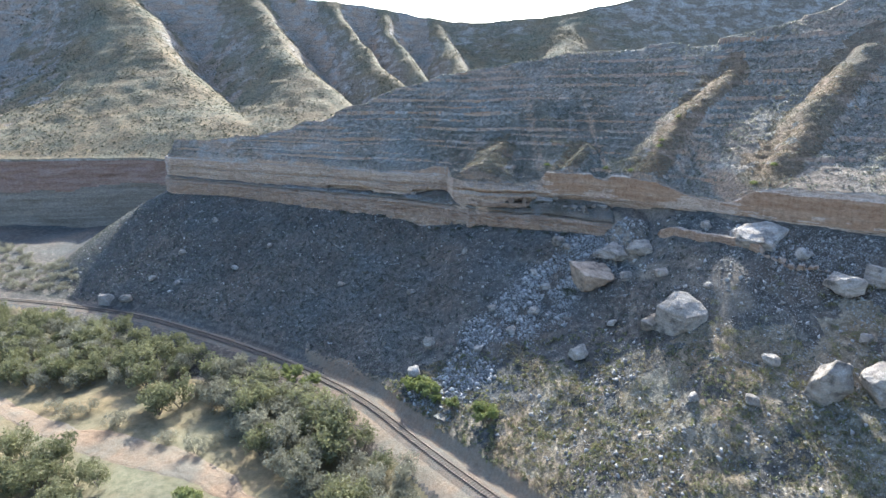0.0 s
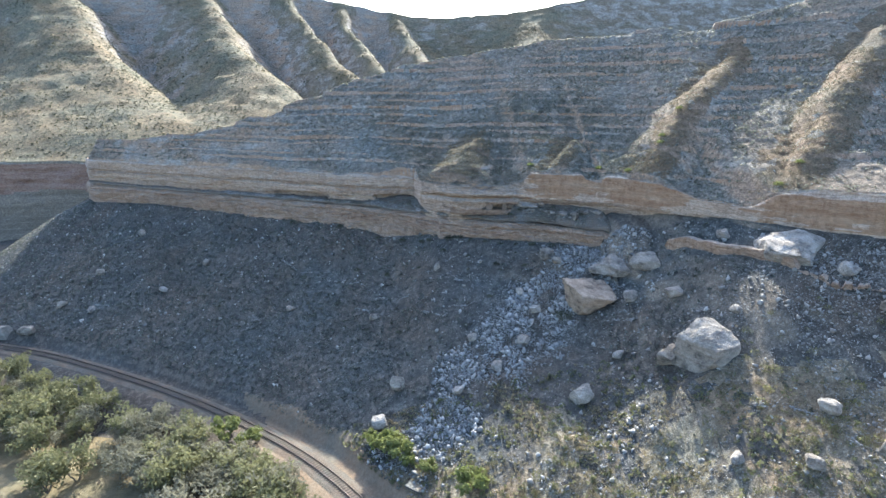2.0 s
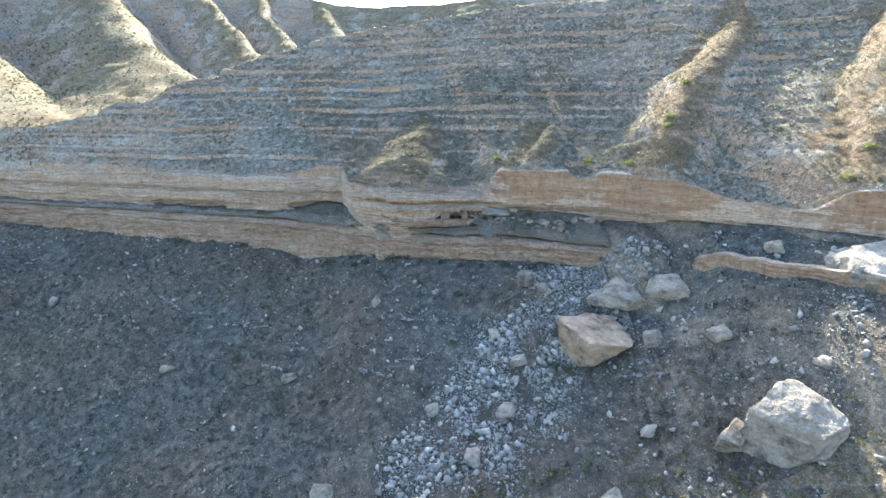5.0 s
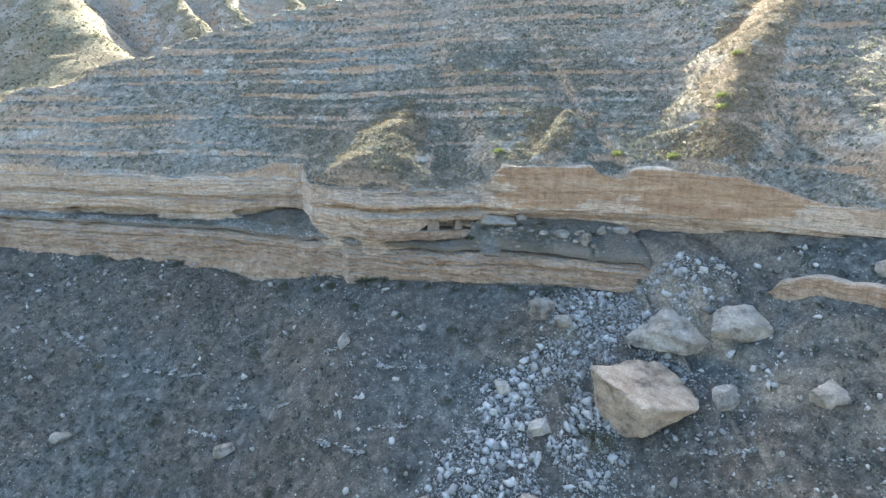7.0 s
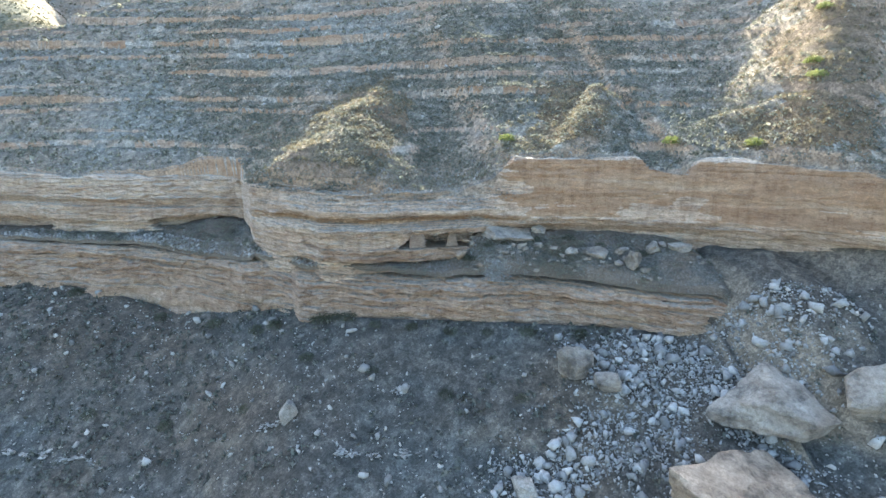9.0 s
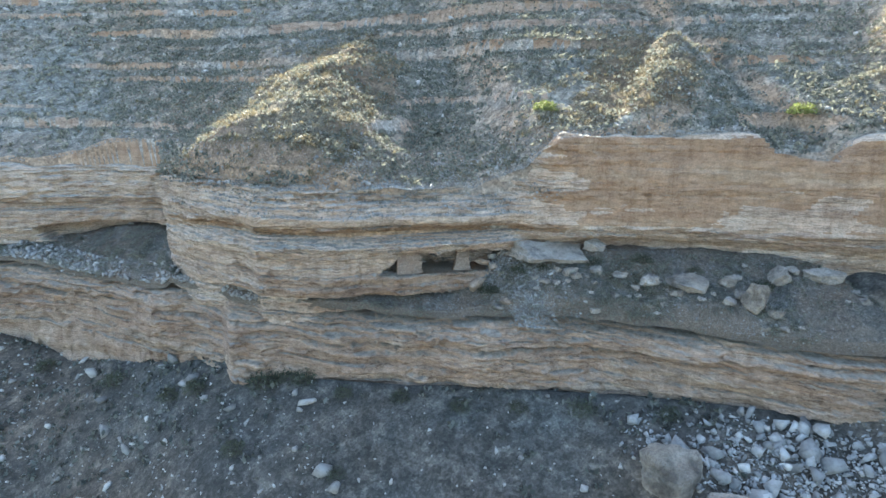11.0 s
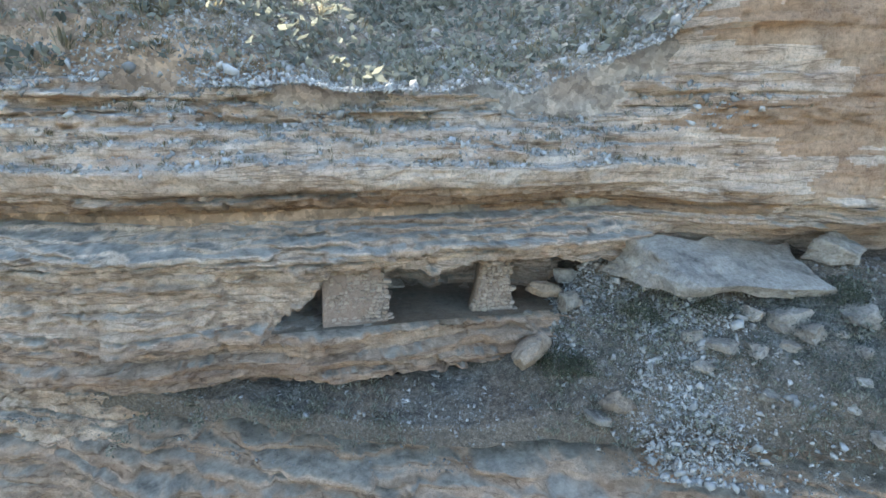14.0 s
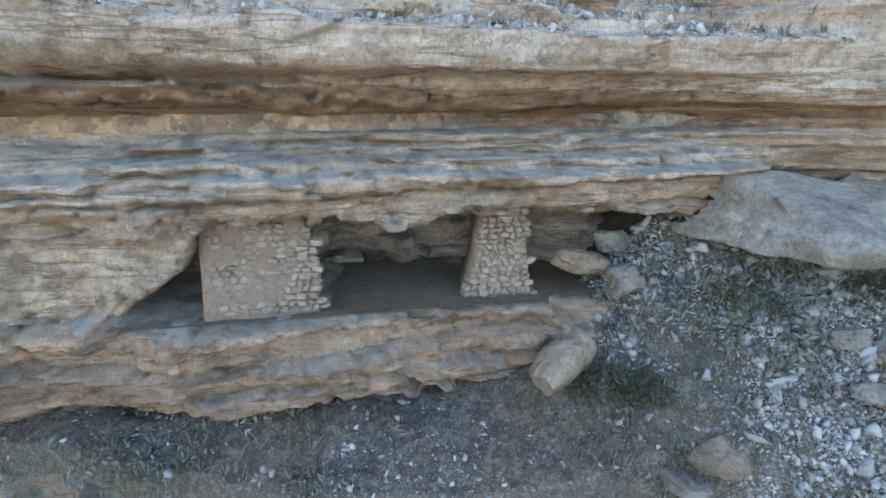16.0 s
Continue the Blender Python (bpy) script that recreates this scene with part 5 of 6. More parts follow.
for k, (bx, by, bs) in enumerate(((26, 128, 2.6), (22, 121, 3.2), (16, 116, 2.8), (24, 134, 2.4), (33, 137.5, 2.6), (12, 124, 2.2), (8, 112, 2.6), (55, 105, 2.2), (58, 86, 3.0), (52, 80, 2.4), (44, 84, 2.2), (72, 84, 2.6),
                                  (-60, 180, 2.6), (-85, 196, 3.0), (-70, 172, 2.4), (-92, 182, 2.8), (-30, 150, 2.2), (61, 121, 3.0), (72, 103, 3.4), (38, 112, 2.2), (-98, 172, 2.6), (-88, 168, 2.4))):
    lying(bx, by, (bs, bs * 0.75, bs * 0.7), 200 + k, "angular pale limestone boulder on the talus", 0.2, turn=(0, 0, 37 * k), cuts=8, level=3)


def ledge_rock(x, y, size, seed, label, turn=(0, 0, 0), lift=0.5, cuts=8, level=4, z=None, mat=None, planes=None):
    z0 = float(shelf_z(np.array(float(x)), np.array(float(y)))) if z is None else z
    return boulder(x, y, z0 + size[2] * (lift - 0.2), size, seed, label, turn, cuts, 0.10, level, mat, 0.02 if planes else 0.0, planes=planes)


FLAT = [(0.06, -0.5, 0.86, 0.46), (0.05, -1, -0.35, 0.66), (-0.95, -0.35, 0.05, 0.86), (1, -0.1, 0.1, 0.98), (0, 1, 0.1, 0.9), (0, -0.2, -1, 0.5)]
ledge_rock(29.2, 151.05, (5.8, 2.6, 1.3), 301, "long white limestone slab fallen under the overhang", (4, 3, -10), level=5, planes=FLAT, z=37.08)
ledge_rock(32.2, 150.7, (1.5, 1.2, 0.9), 305, "pale block at the end of the fallen slab", (10, 0, 20), lift=0.4, planes=BLOCK)
ledge_rock(24.0, 151.95, (1.25, 0.8, 0.85), 307, "pale block wedged under the ruin's ledge", (0, -24, 20), z=35.35, mat=MAT_TANROCK)
ledge_rock(25.65, 150.25, (1.0, 0.6, 0.32), 311, "tan slab lying in the scree", (14, 6, 10), planes=SLAB, mat=MAT_TANROCK)
ledge_rock(27.6, 150.0, (0.6, 0.45, 0.25), 313, "pale flat stone in the scree", (10, 0, -30))
ledge_rock(25.5, 152.75, (0.75, 0.6, 0.5), 317, "tan block at the mouth of the hollow", (0, 0, 10), z=36.35)
ledge_rock(25.0, 153.3, (1.1, 0.7, 0.4), 319, "pale slab inside the hollow", (0, 8, -20), z=36.6, mat=MAT_TANROCK)
ledge_rock(25.9, 153.7, (0.7, 0.5, 0.45), 323, "pale stone inside the hollow", z=36.8)
ledge_rock(21.2, 155.6, (0.75, 0.45, 0.24), 321, "pale slab lying on the alcove floor", (4, 3, 12), z=36.40, planes=SLAB)
ledge_rock(22.7, 155.8, (0.5, 0.4, 0.26), 325, "pale stone at the back of the alcove", (0, 8, -20), z=36.40, planes=BLOCK)
ledge_rock(24.35, 152.85, (0.26, 0.2, 0.16), 327, "small pale stone beside the pillar", (0, 0, 30), z=36.22, planes=BLOCK)
ledge_rock(36.0, 146.2, (3.0, 1.6, 1.0), 329, "tan and white slab on the debris ledge", (8, 8, -35), planes=SLAB)
ledge_rock(38.6, 143.4, (1.3, 1.2, 2.0), 331, "upright pale block on the debris ledge", (10, 0, 20))
ledge_rock(41.5, 144.6, (1.8, 1.2, 1.0), 337, "pale block on the debris ledge", (10, 0, 60))
ledge_rock(34.2, 147.5, (1.4, 1.0, 0.8), 341, "pale block on the debris ledge", (0, 0, 40))
ledge_rock(43.6, 143.6, (2.2, 1.2, 0.8), 347, "pale slab under the orange overhang", (8, 0, -30))
for k in range(60):
    rr = np.random.default_rng(900 + k)
    bx = rr.uniform(25, 46) if k < 26 else rr.normal(36.5, 4.0)
    by = rr.uniform(YL(bx) + 1.0, YU(bx) - 0.6)
    bs = rr.uniform(0.3, 0.75) if k < 26 else rr.uniform(0.4, 1.05)
    ledge_rock(bx, by, (bs, bs * 0.75, bs * 0.5), 400 + k, "broken pale stone on the debris ledge", (12 * math.sin(k), 9 * math.cos(2 * k), 50 * k), level=3, lift=0.38, planes=(BLOCK, SLAB, WEDGE)[k % 3])


# thin beds that crop out of the talus
def outcrop(pts, high, deep, seed, label, mat=None):
    pts = np.array(pts, float)
    seg = np.r_[0, np.cumsum(np.hypot(*np.diff(pts, axis=0).T))]
    u = np.arange(0, seg[-1], 0.22)
    px, py = np.interp(u, seg, pts[:, 0]), np.interp(u, seg, pts[:, 1])
    tx, ty = np.gradient(px), np.gradient(py)
    ln = np.hypot(tx, ty)
    nx, ny = ty / ln, -tx / ln
    flip = np.where(ny > 0, -1, 1)
    nx, ny = nx * flip, ny * flip
    if high < 1:
        wander = 0.22 * fbm(u / 4.0 + seed, 0.9, 3, 4)
        px, py = px + nx * wander, py + ny * wander
    end = smooth(0, 1.2, u) * smooth(seg[-1], seg[-1] - 1.2, u)
    v = np.r_[np.linspace(0, 0.66, 22), np.linspace(0.72, 1, 5)]
    wob = fbm(u / 5.0 + seed, 0.5, 1, 4)
    front = 0.35 * deep * wob
    gz = ground_z(px, py)
    H = high * (0.85 + 0.10 * fbm(u / 2.5 + seed, 0.1, 4, 3)) * end
    if high < 1:
        H = H * np.clip(0.0 + 1.9 * vnoise(u / 0.9 + seed, 0.7, 2) + 0.8 * vnoise(u / 0.3, seed, 2), -0.7, 1.15)
    prof_out = np.interp(v, [0, 0.22, 0.24, 0.45, 0.47, 0.66, 0.72, 1], [0.35, 0.38, 0.50, 0.46, 0.60, 0.60, 0.45, -1.0])
    prof_up = np.interp(v, [0, 0.22, 0.24, 0.45, 0.47, 0.66, 0.72, 1], [-0.6, 0.30, 0.34, 0.66, 0.70, 0.96, 1.0, 0.9])
    O = prof_out[:, None] * deep + front[None] + 0.22 * deep * (plates(u[None] + 0 * v[:, None], v[:, None] * high + 0 * u[None], 0.9, 0.25 * high, seed) - 0.5)
    U = prof_up[:, None] * H[None] + 0.03 * vnoise(u[None] / 0.6, v[:, None] * 9, seed)
    X, Y, Z = px[None] + nx[None] * O, py[None] + ny[None] * O, gz[None] + U
    return tagged(grid("rock_outcrop", X, Y, Z, mat or MAT_LOWCLIFF, False), label, "rock ledge", "thin rock ledges in the talus")


outcrop([(53, 127.5), (57, 120.5), (63, 110.5), (66, 106)], 2.0, 1.3, 3, "long tan rock ledge below the upper cliff")
outcrop([(66, 106), (69, 101.5), (74, 97)], 0.8, 1.2, 4, "thin pale rock ledge trailing into the talus")
LEDGES = ([(-9, 147), (-4, 144.5), (1, 142)], [(10, 141.5), (14, 139.8), (18, 138.8)], [(8, 134), (11, 133), (14, 132.5)], [(-22, 158), (-16, 154.5), (-11, 152)], [(2, 135), (5, 133.2), (7, 131)], [(14, 145.5), (17, 144.5)], [(-36, 168), (-30, 163), (-26, 161)],
          [(38, 120), (41, 118.6), (44, 117)], [(42, 114.5), (48, 112), (53, 109)], [(18, 130), (21, 128.5)], [(49, 90), (54, 88), (58, 85)], [(-14, 146), (-10, 143)], [(3, 147), (7, 145)])
r = np.random.default_rng(49)
spots = []
for line in LEDGES:
    q = np.array(line, float)
    run = np.r_[0, np.cumsum(np.hypot(*np.diff(q, axis=0).T))]
    u = r.uniform(0, run[-1], int(run[-1] * 24))
    u = u[r.random(len(u)) < np.clip(0.55 + 1.3 * vnoise(u / 1.1, q[0, 0]), 0.05, 1)]
    bend = 0.35 * vnoise(u / 2.0, q[0, 1])
    spots.append(np.stack([np.interp(u, run, q[:, 0]) + r.normal(size=len(u)) * 0.10 + 0.4 * bend, np.interp(u, run, q[:, 1]) + r.normal(size=len(u)) * 0.14 + bend], -1))
spots = np.concatenate(spots)
s = sizes(r, len(spots), 0.20, 0.75, 1.8)
P = np.stack([spots[:, 0], spots[:, 1], ground_z(spots[:, 0], spots[:, 1]) + 0.16], -1)
strew("ledge_fragments", SMALL, P, np.stack([1.3 * s, s, 0.6 * s], -1), MAT_PALE, "thin broken pale rock beds showing in the talus", "rocks", 49, 0.25)


# ---- the ruin ----
MAT_PLASTER = stone_material("mud_plaster", (0.25, 0.182, 0.14), (0.28, 0.208, 0.162), False, 12.0, 0.9)
MAT_MORTAR = soil_material("dusty_floor", (0.22, 0.175, 0.13), (0.29, 0.235, 0.18), (0.35, 0.295, 0.23), (0.36, 0.28, 0.21), 6.0)
MAT_MASONRY = stone_material("masonry_stone", (0.26, 0.20, 0.155), (0.40, 0.325, 0.262), False, 14.0, 0.8)


def masonry(name, x0, x1, z0, z1, y, thick, edges, label, seed, plaster):
    """A dry-laid wall: courses of stones in a mud core. edges(t) gives the left and right ends at height t."""
    r = np.random.default_rng(seed)
    base = bpy.data.objects.new(name, None)
    scene.collection.objects.link(base)
    base.location = ((x0 + x1) / 2, y, z0)
    tagged(base, label, "masonry wall", "ruined masonry walls")
    rows_, cols_ = 14, 12
    t = np.linspace(0, 1, rows_)
    e = np.array([edges(k) for k in t])
    u = np.linspace(0, 1, cols_)
    X = e[:, :1] + (e[:, 1:] - e[:, :1]) * u[None]
    Z = np.repeat((z0 - 0.25 + (z1 - z0 + 0.3) * t)[:, None], cols_, 1)
    Yf = y + 0.06 * vnoise(X * 3, Z * 3, seed) + 0.02
    X, Yf, Z = X - base.location.x, Yf - base.location.y, Z - base.location.z
    Vf = np.stack([X, Yf, Z], -1).reshape(-1, 3)
    Vb = Vf + np.array([0, thick, 0])
    i = np.arange(rows_ * cols_).reshape(rows_, cols_)
    fq = np.stack([i[:-1, :-1], i[:-1, 1:], i[1:, 1:], i[1:, :-1]], -1).reshape(-1, 4)
    nb = rows_ * cols_
    rim = np.concatenate([i[0, :], i[1:, -1], i[-1, -2::-1], i[-2:0:-1, 0]])
    rq = np.stack([np.roll(rim, -1), rim, rim + nb, np.roll(rim, -1) + nb], -1)
    mesh_object("mud_core", np.concatenate([Vf, Vb]), np.concatenate([fq, fq[:, ::-1] + nb, rq]), MAT_PLASTER, False, base)
    shapes = []
    for k in range(10):
        rk = np.random.default_rng(seed * 50 + k)
        ways = np.concatenate([np.eye(3), -np.eye(3)]) + rk.normal(size=(6, 3)) * 0.16
        bm = rock_bm((1, 1, 1), seed * 50 + k, 3, 0.06, 2, planes=[(*w_, rk.uniform(0.72, 0.95)) for w_ in ways])
        me = bpy.data.meshes.new("stone")
        bm.to_mesh(me)
        bm.free()
        me.materials.append(MAT_MASONRY)
        shapes.append(me)
    z = z0
    while z < z1 - 0.05:
        h = r.uniform(0.07, 0.125)
        tl, tr = edges((z - z0 + h / 2) / (z1 - z0))
        xx = tl + r.uniform(-0.04, 0.04)
        while xx < tr - 0.04:
            w = r.uniform(0.08, 0.21)
            proud = 0.07 if not plaster else 0.075 * float(np.clip(plaster((xx - x0) / (x1 - x0), (z - z0) / (z1 - z0)) + r.uniform(-0.25, 0.25), -0.35, 1))
            if proud > -0.02:
                st_ = new("stone", shapes[r.integers(0, 10)])
                st_.parent = base
                st_.location = (xx + w / 2 - base.location.x, 0.10 - proud + r.uniform(-0.015, 0.015), z + h / 2 - z0)
                st_.rotation_euler = (r.uniform(-0.2, 0.2), r.uniform(-0.22, 0.22), r.uniform(-0.2, 0.2))
                st_.scale = (w * 1.08, 0.22, h * r.uniform(1.0, 1.25))
            xx += w
        z += h * 0.96
    return base


masonry("masonry_wall", 18.92, 20.56, 36.38, 37.87, 153.12, 0.38, lambda t: (18.92 + 0.06 * t, 20.60 - 0.20 * t ** 2 - 0.05 * math.sin(9 * t)), "tan stone masonry wall with mud plaster closing the alcove", 3,
        lambda u, v: 0.16 + 0.95 * u ** 1.5 - 0.8 * v)
masonry("masonry_pillar", 22.82, 24.12, 36.15, 37.92, 153.35, 0.42, lambda t: (22.82 + 0.42 * t ** 0.8, 24.12 - 0.26 * t), "rough pale stone pillar standing in the alcove mouth", 4, None)

# floor of the hollow
fxs, fys = np.meshgrid(np.arange(17.7, 27.2, 0.12), np.linspace(152.95, 157.5, 40))
tagged(grid("alcove_floor", fxs, fys, 36.30 - 0.03 * (fxs - 21) * 0.5 + 0.03 * fbm(fxs / 0.6, fys / 0.6, 3, 3) + 0.05 * smooth(154, 157, fys), MAT_MORTAR), "dusty floor of the rock alcove behind the masonry", "floor", kind="structure")


# ---- railway ----
MAT_STEEL = stone_material("worn_rail_steel", (0.10, 0.085, 0.075), (0.13, 0.11, 0.10), False, 20.0, 0.1)
MAT_STEEL.node_tree.nodes["Principled BSDF"].inputs["Metallic"].default_value = 0.7
MAT_STEEL.node_tree.nodes["Principled BSDF"].inputs["Roughness"].default_value = 0.35
MAT_TIE = stone_material("weathered_tie_wood", (0.08, 0.065, 0.05), (0.15, 0.125, 0.10), True, 6.0, 0.3)
MAT_BALLAST = soil_material("tan_ballast", (0.13, 0.11, 0.088), (0.21, 0.182, 0.148), (0.29, 0.255, 0.21), (0.28, 0.24, 0.19), 4.0)
MAT_DIRT = soil_material("pale_dirt", (0.215, 0.168, 0.118), (0.285, 0.228, 0.165), (0.35, 0.285, 0.21), (0.36, 0.30, 0.21), 2.0)

rail_pts = np.array(RAIL, float)
seg = np.r_[0, np.cumsum(np.hypot(*np.diff(rail_pts, axis=0).T))]
u = np.arange(0, seg[-1], 1.0)
kernel = np.ones(25) / 25


def track_line(u):
    fine = np.arange(0, seg[-1], 1.0)
    ax, ay = np.interp(fine, seg, rail_pts[:, 0]), np.interp(fine, seg, rail_pts[:, 1])
    pad = lambda a: np.r_[np.full(12, a[0]) + (a[1] - a[0]) * np.arange(-12, 0), a, np.full(12, a[-1]) + (a[-1] - a[-2]) * np.arange(1, 13)]
    ax, ay = np.convolve(pad(ax), kernel, "valid"), np.convolve(pad(ay), kernel, "valid")
    px, py = np.interp(u, fine, ax), np.interp(u, fine, ay)
    tx, ty = np.gradient(px), np.gradient(py)
    ln = np.hypot(tx, ty)
    return px, py, tx / ln, ty / ln


def sweep(name, u, profile, z, mat, parent, shift=0.0, closed=True):
    px, py, tx, ty = track_line(u)
    pr = np.array(profile + ([profile[0]] if closed else []), float)
    X = px[None] + ty[None] * (pr[:, :1] + shift)
    Y = py[None] - tx[None] * (pr[:, :1] + shift)
    Z = np.repeat(pr[:, 1:] + z, len(u), 1)
    return grid(name, X, Y, Z, mat, False, parent)


track = bpy.data.objects.new("railway_track", None)
scene.collection.objects.link(track)
tagged(track, "single railway track curving along the foot of the slope", "railway track")
sweep("ballast_bed", u, [(-3.0, -0.25), (-1.7, 0.28), (1.7, 0.28), (3.0, -0.25)], 0.0, MAT_BALLAST, track, 0.0, False)
head = [(-0.07, 0.0), (-0.02, 0.03), (-0.02, 0.11), (-0.037, 0.12), (-0.037, 0.155), (0.037, 0.155), (0.037, 0.12), (0.02, 0.11), (0.02, 0.03), (0.07, 0.0)]
for off in (-0.7175, 0.7175):
    sweep("rail", u, head, 0.36, MAT_STEEL, track, off)
tu = np.arange(40, seg[-1] - 40, 0.62)
px, py, tx, ty = track_line(tu)
box = np.array([(a, b, c) for a in (-1.25, 1.25) for b in (-0.11, 0.11) for c in (0.20, 0.36)])
bf = np.array([(0, 1, 3, 2), (4, 6, 7, 5), (0, 4, 5, 1), (2, 3, 7, 6), (0, 2, 6, 4), (1, 5, 7, 3)])
V = np.stack([px[:, None] + box[None, :, 0] * ty[:, None] + box[None, :, 1] * tx[:, None], py[:, None] - box[None, :, 0] * tx[:, None] + box[None, :, 1] * ty[:, None], np.repeat(box[None, :, 2], len(tu), 0)], -1)
near = (py > 42) & (py < 150)
close = np.nonzero(near)[0][-290:]
rest = np.setdiff1d(np.arange(len(tu)), close)
ties = mesh_object("sleeper_bed", V[rest].reshape(-1, 3), (bf[None] + 8 * np.arange(len(rest))[:, None, None]).reshape(-1, 4), MAT_TIE, False, track)
ties["kind"] = "stuff"
tie = None
for k in close:
    if tie is None:
        tie = mesh_object("sleeper", box, bf, MAT_TIE, False, track)
        ob = tie
    else:
        ob = new("sleeper", tie.data)
        ob.parent = track
    ob.matrix_local = pose(px[k], py[k], 0, 0, 0, math.degrees(math.atan2(-tx[k], ty[k])))

# culvert headwall
MAT_CONCRETE = soil_material("old_concrete", (0.16, 0.145, 0.125), (0.24, 0.22, 0.19), (0.33, 0.31, 0.28), (0.22, 0.20, 0.18), 3.0)


def bevel_box(sx_, sy_, sz_, b=0.05):
    bm = bmesh.new()
    bmesh.ops.create_cube(bm, size=1.0)
    bmesh.ops.scale(bm, vec=(sx_, sy_, sz_), verts=bm.verts)
    bmesh.ops.bevel(bm, geom=bm.edges[:], offset=b, segments=2, affect="EDGES")
    return bm


culvert = bpy.data.objects.new("culvert_headwall", None)
scene.collection.objects.link(culvert)
culvert.matrix_world = pose(-0.4, 95.6, 0.0, 0, 0, -38)
tagged(culvert, "small concrete culvert headwall with a pale cap beside the track", "culvert")
for nm, dims, loc in (("wall_block", (2.6, 1.4, 2.6), (0, 0, 1.2)), ("wing_wall", (0.4, 2.0, 1.8), (-1.5, -0.6, 0.8)), ("wing_wall", (0.4, 2.0, 1.8), (1.5, -0.6, 0.8)), ("cap", (3.0, 1.7, 0.25), (0, 0, 2.63))):
    part(nm, bevel_box(*dims), MAT_CONCRETE, culvert, "pale weathered cap slab" if nm == "cap" else "").location = loc

# dirt road over the field
road_pts = np.array([(-150, 128), (-120, 117), (-101.8, 109.4), (-88.5, 102), (-78.8, 98.4), (-67, 94.5), (-54, 90.5), (-42, 84), (-30, 74), (-22, 60), (-18, 40), (-20, -40)], float)
rs = np.r_[0, np.cumsum(np.hypot(*np.diff(road_pts, axis=0).T))]
ru = np.arange(0, rs[-1], 0.8)
rx_, ry_ = np.interp(ru, rs, road_pts[:, 0]), np.interp(ru, rs, road_pts[:, 1])
k5 = np.ones(9) / 9
rx_[4:-4], ry_[4:-4] = np.convolve(rx_, k5, "valid"), np.convolve(ry_, k5, "valid")
tx, ty = np.gradient(rx_), np.gradient(ry_)
ln = np.hypot(tx, ty)
w = np.linspace(-1, 1, 17)
half = 2.2 + 0.8 * fbm(ru / 6, 0.4, 2, 3) + 2.0 * np.exp(-((ru - 95) / 18) ** 2)
X = rx_[None] + (ty / ln)[None] * w[:, None] * half[None]
Y = ry_[None] - (tx / ln)[None] * w[:, None] * half[None]
rut = 0.06 - 0.10 * np.exp(-((np.abs(w) - 0.5) / 0.16) ** 2) - 0.35 * np.abs(w) ** 6
tagged(grid("dirt_road", X, Y, ground_z(X, Y) + 0.10 + rut[:, None], MAT_DIRT), "pale rutted dirt road across the dry field", "dirt road", kind="structure")

# ---- trees and bushes ----
MAT_BARK = stone_material("grey_bark", (0.10, 0.085, 0.07), (0.17, 0.15, 0.125), False, 9.0, 0.6)
MAT_GREYLEAF = leaf_material("grey_twiggy_foliage", (0.15, 0.15, 0.105), (0.32, 0.31, 0.23), False)


def limb(bm, a, b, ra, rb, sides=6):
    a, b = Vector(a), Vector(b)
    way = (b - a).normalized()
    s_ = way.orthogonal().normalized()
    t_ = way.cross(s_)
    ring = []
    for p, rad in ((a, ra), ((a + b) / 2 + s_ * 0.06 * (b - a).length, (ra + rb) / 2), (b, rb)):
        ring.append([bm.verts.new(p + (s_ * math.cos(2 * math.pi * k / sides) + t_ * math.sin(2 * math.pi * k / sides)) * rad) for k in range(sides)])
    for lo_, hi_ in zip(ring[:-1], ring[1:]):
        for k in range(sides):
            bm.faces.new((lo_[k], lo_[(k + 1) % sides], hi_[(k + 1) % sides], hi_[k]))


